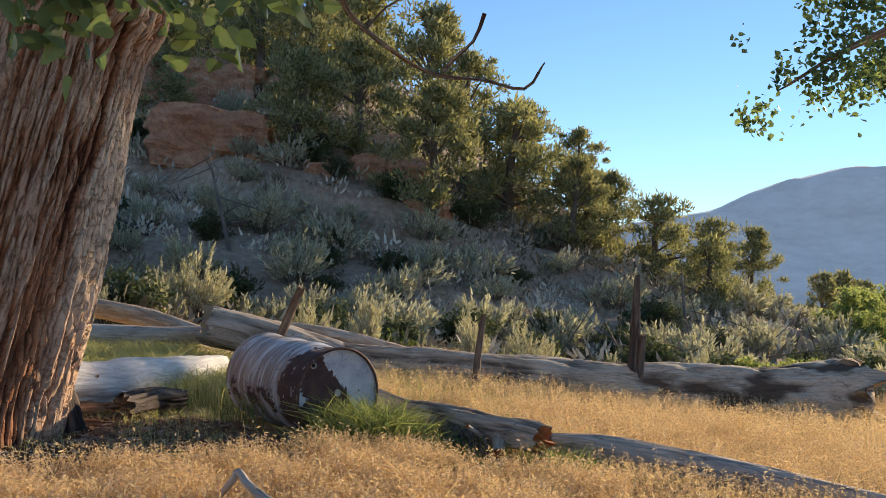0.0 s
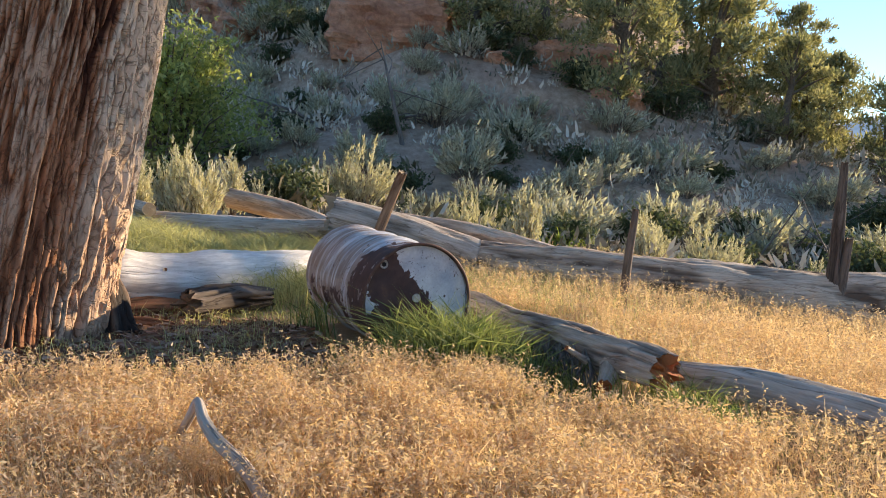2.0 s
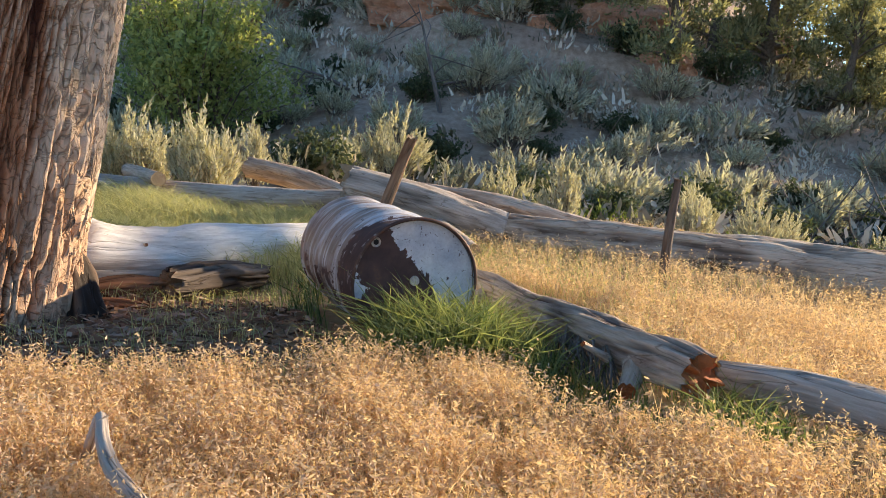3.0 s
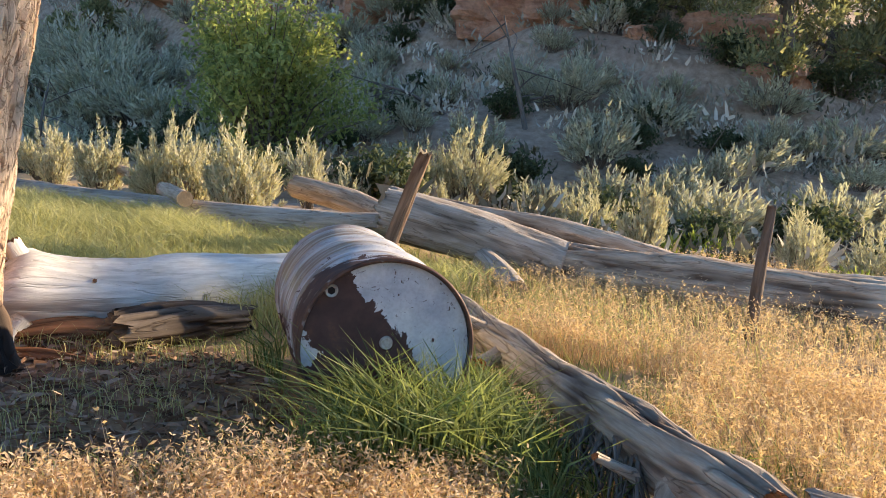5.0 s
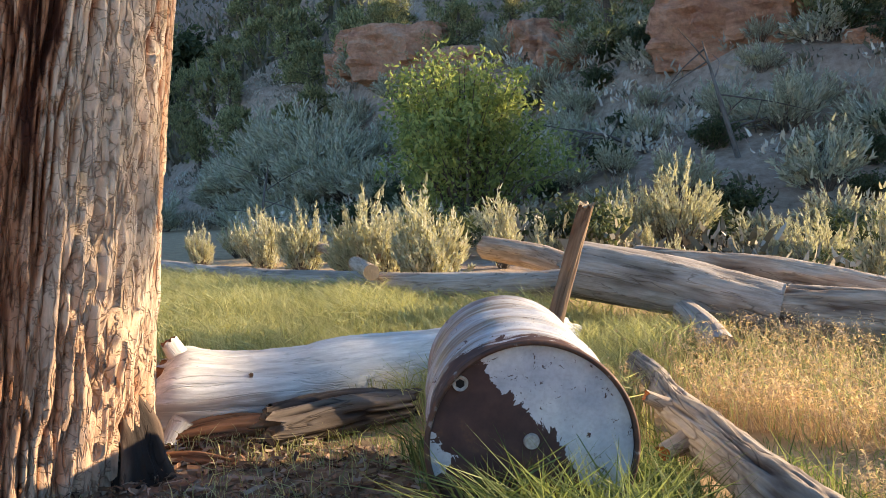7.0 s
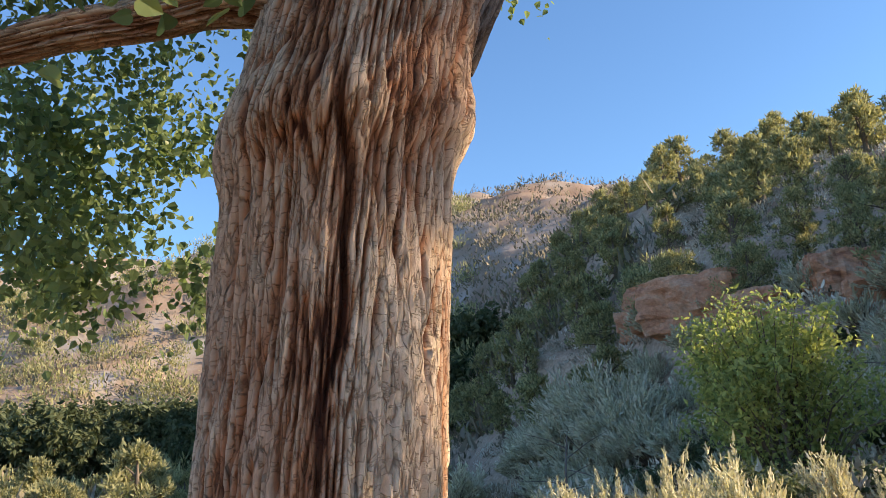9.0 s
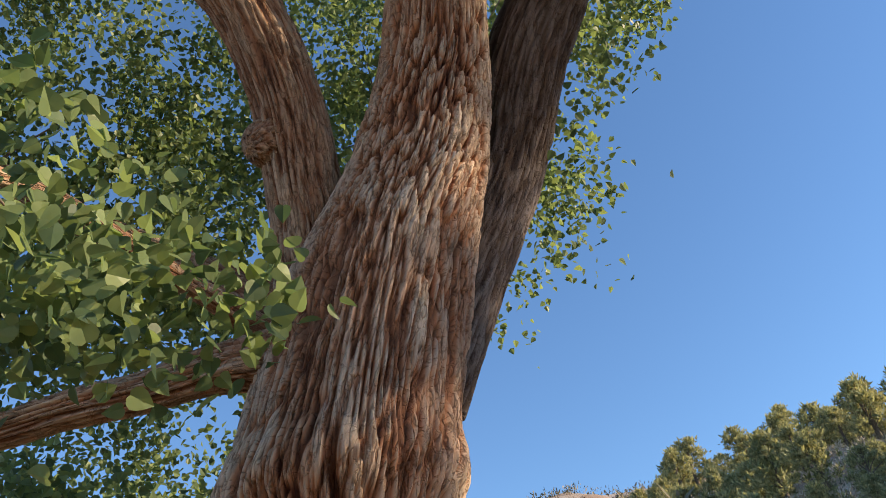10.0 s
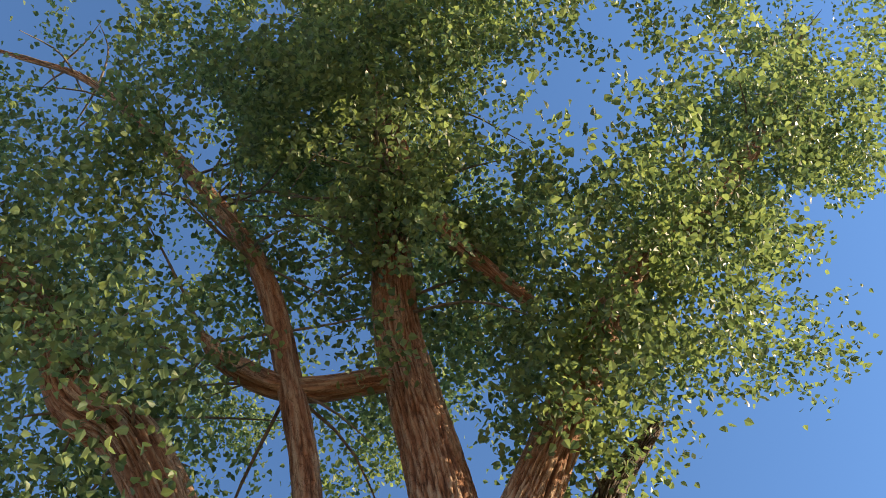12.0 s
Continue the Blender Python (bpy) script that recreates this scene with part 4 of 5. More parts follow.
def log(name, pts, mat, label, category="log", depth=0.006, waves=5.0, seed=1, ends=(-0.3, -0.3), around=72, dens=45, lumps=0.12, group="", slant=0.0):
    x, y, z = pts[0][:3]
    ob = thing(name, pose(x, y, z), label, category, group)
    ln = sum(math.dist(a[:3], b[:3]) for a, b in zip(pts, pts[1:]))
    v, f, val = tube(pts, max(12, int(ln * dens)), around, wood_relief(depth, waves, seed, lumps), ends)
    if slant:
        t0 = np.array(pts[1][:3]) - np.array(pts[0][:3])
        t0 = t0 / np.linalg.norm(t0)
        along = (v - (x, y, z)) @ t0
        v = v + t0 * (slant * (v[:, 2] - z) * np.exp(-np.maximum(along, 0) / 0.18))[:, None]
    part_mesh("stem", mesh_from(name, v - (x, y, z), f, mat, values=val, grain=tube.grain), ob)
    return ob


def knots(ob, mat, spots):
    """Branch stubs on a log: rows of place, direction and radius, in the world."""
    ox, oy, oz = ob.matrix_basis.translation
    for n_k, (p, d, r) in enumerate(spots):
        p, d = np.array(p, float), np.array(d, float)
        rows = [(*(p - (ox, oy, oz)), r * 1.35), (*(p + d * 0.4 - (ox, oy, oz)), r), (*(p + d - (ox, oy, oz)), r * 0.8)]
        v, f, val = tube(rows, 10, 20, wood_relief(0.004, 3, 40 + n_k), (0, -0.5))
        part_mesh("branch_stub", mesh_from("branch_stub", v, f, mat, values=val, grain=tube.grain), ob)


log("fallen_log", [(-1.02, 9.12, 0.19, 0.185), (0.4, 9.05, 0.16, 0.225), (2.0, 9.42, 0.09, 0.27), (3.4, 9.7, 0.06, 0.32), (4.3, 9.8, 0.06, 0.40), (4.85, 9.85, 0.08, 0.50)], M_LOG_TAN,
    "long fallen trunk, weathered tan and grey, splintered butt end", seed=3, ends=(0.02, -0.7), around=110, depth=0.008, lumps=0.18)
log("leaning_log", [(-2.42, 8.72, 0.50, 0.21), (-1.9, 8.88, 0.40, 0.21), (-1.05, 9.1, 0.215, 0.175)], M_LOG_GREY, "weathered grey log with one end raised off the ground", seed=5, ends=(-0.6, 0.02), around=90, lumps=0.14)
log("back_log", [(-2.5, 9.95, 0.42, 0.14), (-1.3, 9.85, 0.33, 0.145), (0.5, 9.75, 0.05, 0.13)], M_LOG_TAN, "rotting brown log with a broken notch", seed=7, around=72, lumps=0.2)
log("grey_log", [(-9.5, 9.6, 0.30, 0.11), (-7.2, 8.95, 0.28, 0.125), (-5.2, 8.82, 0.27, 0.13), (-3.6, 9.0, 0.28, 0.125), (-2.55, 9.1, 0.33, 0.12)], M_LOG_GREY, "long smooth grey log half sunk in meadow grass", seed=9, around=64)
log("cut_log", [(-5.15, 9.3, 0.42, 0.075), (-4.3, 8.64, 0.42, 0.07)], M_LOG_TAN, "short sawn log with a pale end on a grey log", seed=11, ends=(0.02, 0.02), around=40)
log("brown_log", [(-4.3, 10.3, 0.50, 0.12), (-3.5, 10.1, 0.42, 0.12), (-2.8, 9.9, 0.28, 0.11)], M_LOG_TAN, "short brown log behind the sagebrush", seed=13, around=48)
log("thin_log", [(-7.0, 10.2, 0.55, 0.05), (-6.2, 10.0, 0.48, 0.06), (-5.3, 9.8, 0.42, 0.05)], M_LOG_TAN, "thin tan dead branch among the logs", seed=14, around=28)
log("log_stub", [(-1.55, 8.72, 0.23, 0.085), (-1.3, 8.45, 0.17, 0.09), (-1.08, 8.15, 0.12, 0.085)], M_LOG_GREY, "short stub of a grey log with a hollow dark end", seed=15, ends=(0.1, -0.4), around=48)
wl = log("bleached_log", [(-2.66, 5.47, 0.27, 0.125), (-2.60, 5.58, 0.27, 0.178), (-2.52, 5.78, 0.245, 0.166), (-2.43, 6.1, 0.22, 0.16), (-2.36, 6.5, 0.2, 0.165), (-2.2, 7.4, 0.15, 0.16), (-2.05, 8.0, 0.12, 0.15)], M_LOG_WHITE,
         "smooth bleached white log with a broken rotten end", seed=17, ends=(-0.5, -0.4), slant=0.9, around=110, dens=70, depth=0.003, lumps=0.20)
knots(wl, M_LOG_WHITE, [((-2.57, 5.64, 0.36), (-0.03, -0.05, 0.12), 0.05), ((-2.60, 5.50, 0.20), (-0.03, -0.09, -0.09), 0.06), ((-2.50, 5.56, 0.15), (0.0, -0.07, -0.09), 0.045), ((-2.36, 5.84, 0.30), (0.03, -0.02, 0.01), 0.014)])
log("rotten_chunk", [(-2.52, 5.52, 0.07, 0.05), (-2.40, 5.72, 0.08, 0.065), (-2.28, 5.98, 0.06, 0.045)], M_ROT, "crumbling red-brown rotten wood under a bleached log", "wood chunk", seed=41, ends=(-0.9, -0.9), depth=0.02, waves=3.5, around=48, dens=80, lumps=0.4)
log("rotten_chunk", [(-2.42, 5.30, 0.05, 0.02), (-2.25, 5.42, 0.06, 0.03), (-2.05, 5.50, 0.05, 0.015)], M_ROT, "splintered strip of reddish fallen bark on soil", "wood chunk", seed=43, ends=(-0.9, -0.9), depth=0.012, waves=3.5, around=24, dens=80, lumps=0.4)
log("bark_slab", [(-2.12, 5.72, 0.13, 0.09), (-2.02, 6.05, 0.13, 0.10), (-1.92, 6.4, 0.10, 0.07)], M_POST, "splintered grey slab of old wood against a log", seed=19, ends=(-0.9, -0.9), depth=0.03, waves=3.5, around=60, lumps=0.3)
bl = log("broken_log", [(0.66, 4.98, 0.235, 0.085), (0.53, 5.12, 0.235, 0.098), (0.4, 5.28, 0.22, 0.10), (0.05, 5.72, 0.2, 0.108), (-0.2, 6.03, 0.19, 0.085), (-0.42, 6.27, 0.2, 0.09), (-0.62, 6.48, 0.21, 0.075), (-0.9, 6.92, 0.2, 0.06), (-1.3, 7.5, 0.16, 0.05)], M_LOG_BARK,
         "broken log with flaking bark and a splintered orange-red end", seed=23, ends=(-0.8, -0.4), depth=0.010, waves=4.0, around=110, dens=70, lumps=0.34)
knots(bl, M_LOG_BARK, [((-0.46, 6.24, 0.2), (-0.06, -0.12, -0.03), 0.04), ((0.42, 5.16, 0.19), (-0.02, -0.17, -0.05), 0.045), ((0.3, 5.2, 0.2), (-0.09, -0.1, 0.07), 0.016), ((-0.62, 6.42, 0.24), (-0.08, -0.05, 0.05), 0.03)])
log("slender_log", [(0.74, 5.34, 0.15, 0.075), (1.05, 5.2, 0.17, 0.088), (1.5, 4.98, 0.15, 0.092), (1.95, 4.62, 0.14, 0.09), (2.5, 4.3, 0.10, 0.08)], M_LOG_GREY, "slender curved grey log sunk in dry grass", seed=25, around=60)
log("stake", [(-1.43, 6.72, 0.03, 0.040), (-1.30, 6.73, 0.5, 0.038), (-1.127, 6.737, 1.0, 0.034)], M_STAKE, "crooked split wooden stake leaning behind the drum", "stake", seed=27, ends=(-0.5, -0.6), around=40, depth=0.006, lumps=0.25)
log("fence_post", [(0.375, 8.16, -0.05, 0.036), (0.39, 8.16, 0.4, 0.034), (0.415, 8.15, 0.83, 0.026)], M_POST, "thin weathered fence post standing before a log", "post", seed=29, around=36, depth=0.006, lumps=0.25, group="old fence posts")
thick = log("fence_post", [(2.17, 9.30, -0.2, 0.065), (2.16, 9.30, 0.5, 0.058), (2.15, 9.30, 1.34, 0.03)], M_POST, "thick dark fence post with split wood", "post", seed=31, around=48, depth=0.012, lumps=0.25, group="old fence posts")
knots(thick, M_POST, [((2.22, 9.27, -0.1), (0.03, 0.0, 0.78), 0.045)])
log("dead_stick", [(-0.945, 3.69, 0.08, 0.012), (-0.84, 3.61, 0.22, 0.016), (-0.81, 3.595, 0.27, 0.015), (-0.75, 3.53, 0.235, 0.018), (-0.66, 3.46, 0.20, 0.02), (-0.55, 3.42, 0.15, 0.022), (-0.46, 3.39, 0.07, 0.022)], M_LOG_GREY,
    "bent pale dead stick in dry grass", "stick", seed=33, around=24, depth=0.004, dens=90)

# loose strips of bark hanging off the broken log
rs = np.random.default_rng(71)
for n_s in range(64):
    u = rs.uniform(0.15, 1.0)
    p = np.array([0.36 - 0.35 * u, 5.22 + 0.45 * u, rs.uniform(0.12, 0.24)]) + (0, -0.05, 0)
    q = p + np.array([rs.normal() * 0.06 + 0.05, -rs.uniform(0.05, 0.26), rs.uniform(0.03, 0.10) - p[2]])
    m1 = p * 0.5 + q * 0.5 + rs.normal(size=3) * 0.025 + (0, -0.02, 0.02)
    o = np.array(bl.matrix_basis.translation)
    v, f, val = tube([(*(p - o), 0.007), (*(m1 - o), 0.005), (*(q - o), 0.0015)], 9, 6, wood_relief(0.003, 2, n_s), (0, 0))
    part_mesh("bark_strip", mesh_from("bark_strip", v, f, M_DEADGREY, values=np.where(val < -1, 0, val), grain=tube.grain), bl, "dark fibrous strip of bark")
log("bark_slab", [(-2.75, 4.28, 0.06, 0.05), (-2.5, 4.36, 0.07, 0.06), (-2.2, 4.4, 0.05, 0.04)], M_DEADGREY, "flat grey piece of fallen bark on bare soil", seed=35, ends=(-0.8, -0.8), depth=0.015, waves=3, around=32, lumps=0.3)
log("root_stub", [(-2.27, 5.18, -0.05, 0.19), (-2.28, 5.19, 0.08, 0.15), (-2.31, 5.20, 0.24, 0.11), (-2.38, 5.18, 0.50, 0.04)], M_ROOT_SHADOW, "root knob at the foot of the trunk, shadow put into its dark colour", "root", seed=37, ends=(0, -0.8), depth=0.012, waves=3, around=72, dens=110, lumps=0.6)
log("dead_twig", [(0.55, 4.72, 0.07, 0.012), (0.3, 4.66, 0.10, 0.011), (0.05, 4.6, 0.08, 0.006)], M_LOG_GREY, "thin pale twig lying across green grass", "stick", seed=36, around=14, depth=0.002)


# ---- shrubs and trees of the slope ----
def ribbons(bases, tips, width, bend, rs):
    """Thin bent blades, three cross rows each: four triangles."""
    n = len(bases)
    axis = tips - bases
    side = np.cross(axis, rs.normal(size=(n, 3)))
    side /= np.linalg.norm(side, axis=1)[:, None] + 1e-9
    mid = bases + axis * 0.55 + bend
    w = width[:, None]
    v = np.stack([bases - side * w, bases + side * w, mid - side * w * 0.8, mid + side * w * 0.8, tips], 1)
    t = np.array([[0, 1, 3], [0, 3, 2], [2, 3, 4]])
    return v.reshape(-1, 3), (np.arange(n)[:, None, None] * 5 + t).reshape(-1, 3)


def sage(seed, spikes, spread, tall, mat, leaf=0.04, per=64):
    """A sagebrush of one metre: woody stems with upright leafy spikes, uneven in height."""
    rs = np.random.default_rng(seed)
    ang = rs.uniform(0, 2 * np.pi, spikes)
    rad = spread * np.sqrt(rs.uniform(0, 1, spikes))
    foot = np.stack([0.25 * rad * np.cos(ang), 0.25 * rad * np.sin(ang), np.zeros(spikes)], 1)
    lobes = 0.75 + 0.35 * np.sin(ang * 2 + seed) * np.cos(ang * 3 + seed * 2)
    top = np.stack([rad * np.cos(ang) * 1.1, rad * np.sin(ang) * 1.1, tall * lobes * (1 - 0.42 * (rad / spread) ** 2) * rs.uniform(0.68, 1.1, spikes)], 1)
    wood = ribbons(foot, foot + (top - foot) * 0.8, np.full(spikes, 0.007), rs.normal(size=(spikes, 3)) * 0.03, rs)
    which = np.repeat(np.arange(spikes), per)
    u = rs.uniform(0.38, 1.0, len(which))
    p = foot[which] + (top - foot)[which] * u[:, None] + rs.normal(size=(len(which), 3)) * 0.04 * (1.2 - u)[:, None]
    d = (top - foot)[which]
    d = d / np.linalg.norm(d, axis=1)[:, None] + rs.normal(size=(len(which), 3)) * 0.38
    ln = leaf * rs.uniform(0.7, 1.6, len(which))
    leaves = ribbons(p, p + d * ln[:, None], ln * 0.17, rs.normal(size=(len(which), 3)) * 0.003, rs)
    return mesh_from("woody_base", *wood, M_TWIG, False), mesh_from("foliage", *leaves, mat, False)


def juniper(seed, tall, wide, clumps=60, per=92, mat=None, big=0.5):
    """A pinyon or juniper: a short crooked trunk, limbs, and tufts of scale leaves with gaps between."""
    rs = np.random.default_rng(seed)
    wood = [tube([(0, 0, -0.2, 0.14), (0.06, 0.05, tall * 0.3, 0.12), (-0.04, 0.04, tall * 0.65, 0.07), (0, 0, tall * 0.97, 0.02)], 9, 7)]
    pts, dirs = [], []
    for c in range(clumps):
        u = rs.uniform(0.12, 1.0) ** 0.85
        a = rs.uniform(0, 2 * np.pi)
        lobe = 1 + 0.3 * math.sin(a * 2 + seed) + 0.2 * math.sin(a * 3 + u * 7 + seed)
        reach = wide * math.sin(math.pi * (0.12 + 0.84 * u)) ** 0.75 * rs.uniform(0.35, 1.1) * lobe
        p = np.array([reach * math.cos(a), reach * math.sin(a), tall * u + rs.uniform(-0.1, 0.15)])
        if c % 5 == 0:
            wood.append(tube([(0, 0, p[2] * 0.75, 0.04), (p[0] * 0.5, p[1] * 0.5, p[2] * 0.9, 0.025), (*p, 0.008)], 4, 4))
        q = rs.normal(size=(per, 3)) * np.array([0.26, 0.26, 0.22]) * wide * 0.44 * rs.uniform(0.45, 1.1)
        pts.append(p + q)
        dirs.append(q / (np.linalg.norm(q, axis=1)[:, None] + 1e-6) + np.array([0, 0, 0.8]))
    pts, dirs = np.vstack(pts), np.vstack(dirs) + rs.normal(size=(clumps * per, 3)) * 0.5
    ln = big * rs.uniform(0.10, 0.24, len(pts))
    leaves = ribbons(pts, pts + dirs * ln[:, None] * 0.7, ln * 0.24, rs.normal(size=(len(pts), 3)) * 0.01, rs)
    v, f, _ = merge(wood)
    return mesh_from("trunk", v, f, M_TWIG), mesh_from("crown", *leaves, mat or M_JUNIPER, False)


def willow(seed, wide, tall, n, leaf, mat, stems=110):
    """A leafy bush of many thin arching stems, each with a ragged plume of small leaves."""
    rs = np.random.default_rng(seed)
    ang = rs.uniform(0, 2 * np.pi, stems)
    out = wide * np.sqrt(rs.uniform(0.02, 1, stems)) * (0.8 + 0.25 * np.sin(ang * 3 + seed))
    top = np.stack([out * np.cos(ang), out * np.sin(ang), tall * (1 - 0.5 * (out / wide) ** 2) * rs.uniform(0.62, 1.08, stems)], 1)
    foot = top * (0.12, 0.12, 0)
    bend = np.stack([-0.1 * top[:, 0], -0.1 * top[:, 1], 0.12 * top[:, 2]], 1)
    wood = ribbons(foot, top, np.full(stems, 0.012), bend, rs)
    w = rs.integers(0, stems, n)
    u = rs.beta(2.4, 1.3, n)
    along = foot[w] + (top - foot)[w] * u[:, None] + bend[w] * (4 * u * (1 - u))[:, None]
    p = along + rs.normal(size=(n, 3)) * (wide * (0.035 + 0.075 * (1 - u)))[:, None]
    p[:, 2] = np.maximum(p[:, 2], 0.02)
    v, f = leaf_cards(p, np.array([0, 0, 0.5]), leaf * rs.uniform(0.7, 1.3, n), rs, 1.7)
    return mesh_from("woody_base", *wood, M_TWIG, False), mesh_from("foliage", v, f, mat, False)


def planted(name, parts_, names, label, category, group, spots, sink=0.03):
    """The first of a kind, then copies: rows of x, y, size, turn."""
    first = None
    for x, y, s, turn in spots:
        m = pose(x, y, h1(x, y) - sink, 0, 0, turn) @ Matrix.Diagonal((s, s, s, 1))
        if first is None:
            first = thing(name, m, label, category, group)
            for nm, me in zip(names, parts_):
                part_mesh(nm, me, first)
        else:
            c = copy_thing(first, pose(0, 0, 0))
            c.matrix_basis = m
    return first


rs = np.random.default_rng(5)
SAGE = [sage(101, 60, 0.30, 1.0, M_SAGE), sage(102, 80, 0.42, 0.95, M_SAGE), sage(103, 45, 0.22, 1.05, M_SAGE)]
SAGE_BLUE = [sage(111, 60, 0.65, 0.85, M_SAGE_FAR, 0.062, 44), sage(112, 55, 0.55, 0.95, M_SAGE_FAR, 0.062, 44), sage(113, 64, 0.75, 0.75, M_SAGE_FAR, 0.062, 44)]
JUN_FAR = [juniper(124, 3.0, 1.15, 64, 46, None, 0.95), juniper(125, 2.4, 1.25, 64, 46, None, 0.95), juniper(126, 3.6, 1.1, 72, 46, None, 0.95)]
JUN = [juniper(121, 3.0, 1.05, 84, 84), juniper(122, 2.4, 1.1, 80, 84), juniper(123, 3.6, 1.0, 96, 84)]
WIL = [willow(131, 1.0, 1.5, 15000, 0.026, M_WILLOW, 150), willow(132, 1.0, 1.4, 4500, 0.05, M_WILLOW, 60), willow(133, 1.1, 1.5, 3600, 0.075, M_LEAF_SHADED, 46)]
RAB = [sage(141, 120, 0.5, 0.5, M_RABBIT, 0.035, 18)]

# sunlit sagebrush behind the logs
SAGE_SPOTS = [(-7.74, 10.3, 0.85, 10, 2), (-6.7, 10.0, 0.95, 80, 0), (-5.75, 10.0, 1.1, 200, 1), (-5.35, 9.9, 0.9, 40, 0), (-4.28, 9.45, 1.12, 300, 0), (-4.62, 9.6, 0.95, 120, 2), (-4.93, 11.5, 1.0, 30, 2),
              (-4.5, 15.3, 1.5, 150, 1), (-4.9, 14.9, 1.1, 20, 0), (-4.31, 14.0, 0.6, 90, 2), (-5.05, 14.0, 0.75, 250, 2), (-2.18, 14.5, 1.1, 60, 1), (-2.6, 14.9, 0.9, 5, 1), (-1.12, 12.5, 1.2, 330, 2), (-4.97, 12.5, 0.65, 75, 1),
              (-4.86, 14.0, 0.95, 190, 0), (-3.0, 15.2, 0.9, 45, 0), (0.55, 13.0, 0.9, 100, 2), (1.31, 12.5, 0.95, 15, 1), (1.6, 12.9, 0.8, 220, 1), (3.83, 12.0, 0.75, 40, 1), (0.57, 14.0, 1.1, 290, 0), (2.9, 13.6, 0.7, 10, 1),
              (-8.6, 10.9, 0.9, 0, 1), (-9.6, 10.6, 0.7, 60, 0), (-3.4, 12.8, 0.6, 130, 1), (-0.2, 13.9, 0.6, 230, 0), (5.2, 13.5, 0.8, 80, 1), (4.5, 14.6, 0.9, 160, 1), (-10.5, 12.0, 0.8, 40, 1)]
for k3 in range(3):
    planted("sagebrush", SAGE[k3], ("woody_base", "foliage"), "pale grey-green sagebrush with upright leafy spikes", "sagebrush", "sagebrush behind the logs",
            [s[:4] for s in SAGE_SPOTS if s[4] == k3])

# blue-grey brush on the flat and the lower slope
spots = [[], [], []]
tries = 0
while sum(map(len, spots)) < 170 and tries < 4000:
    tries += 1
    x, y = rs.uniform(-26, 13), rs.uniform(11.5, 31)
    d = y - float(toe(np.array([x]))[0])
    if d > 12 or (d < -5.5 and x > -5) or (x < -8 and d < -3.5):
        continue
    dens = 0.3 if d < -1.5 else 0.85 if d < 6 else 0.5
    if rs.uniform() > dens or any(math.hypot(x - s[0], y - s[1]) < 0.75 for g in spots for s in g):
        continue
    spots[int(rs.integers(0, 3))].append((x, y, rs.uniform(0.75, 1.5) * (1.25 if x < -10 else 1), rs.uniform(0, 360)))
for k3 in range(3):
    planted("sagebrush", SAGE_BLUE[k3], ("woody_base", "foliage"), "blue-grey sagebrush growing on the shaded slope", "sagebrush", "brush on the slope", spots[k3])

planted("rabbitbrush", RAB[0], ("woody_base", "foliage"), "bright yellow-green rabbitbrush clump", "shrub", "rabbitbrush by the wash",
        [(-0.76, 14.6, 1.05, 0), (-1.1, 14.4, 0.9, 70), (-0.35, 14.8, 0.85, 140), (-1.64, 12.0, 0.75, 200), (-2.0, 12.9, 0.6, 40), (-0.95, 11.4, 0.4, 20), (1.1, 11.7, 0.7, 90), (2.6, 11.6, 0.6, 30)])
planted("willow_bush", WIL[0], ("woody_base", "foliage"), "rounded bright green leafy willow bush", "bush", "green bushes",
        [(-8.7, 15.7, 2.35, 0)])
planted("willow_bush", WIL[1], ("woody_base", "foliage"), "small bright green leafy bush", "bush", "green bushes",
        [(4.1, 10.9, 0.45, 50), (4.8, 11.2, 0.5, 150), (12.4, 25, 1.3, 20), (13.9, 27, 1.5, 100), (15.4, 26, 1.4, 200), (11.0, 21.5, 0.9, 60), (12.9, 22, 1.0, 300), (17, 33, 1.8, 10), (9.5, 17.5, 0.7, 120)])

# the thicket along the meadow's far edge, hill shade put into its leaf
thicket = []
for _ in range(75):
    u = rs.uniform(0, 1)
    c = np.array([[-104, 2], [-96, 20], [-84, 31], [-60, 40]])
    x = float(np.interp(u, [0, 0.35, 0.65, 1], c[:, 0])) - rs.uniform(0, 9)
    y = float(np.interp(u, [0, 0.35, 0.65, 1], c[:, 1])) + rs.uniform(0, 7)
    thicket.append((x, y, rs.uniform(3.0, 5.6), rs.uniform(0, 360)))
planted("thicket_bush", WIL[2], ("woody_base", "foliage"), "green thicket bush at the meadow's edge, hill shade in its leaf colour", "bush", "thicket beyond the meadow", thicket)
# dark low bushes added as shade between the sagebrush and up the slope
dark = []
while len(dark) < 64:
    x, y = rs.uniform(-16, 8), rs.uniform(12.2, 27)
    d = y - float(toe(np.array([x]))[0])
    if d < -6 or d > 9 or (x < -7 and d < -2) or rs.uniform() > (0.9 if d < 1 else 0.45):
        continue
    if any(math.hypot(x - q[0], y - q[1]) < 0.8 for q in dark) or any(math.hypot(x - q[0], y - q[1]) < 0.6 for q in SAGE_SPOTS):
        continue
    dark.append((x, y, rs.uniform(0.5, 1.05), rs.uniform(0, 360)))
planted("greasewood_bush", willow(134, 0.9, 0.95, 2600, 0.05, M_LEAF_SHADED, 60), ("woody_base", "foliage"), "dark olive twiggy bush added to stand for shade on the slope", "bush", "dark bushes on the slope", dark)
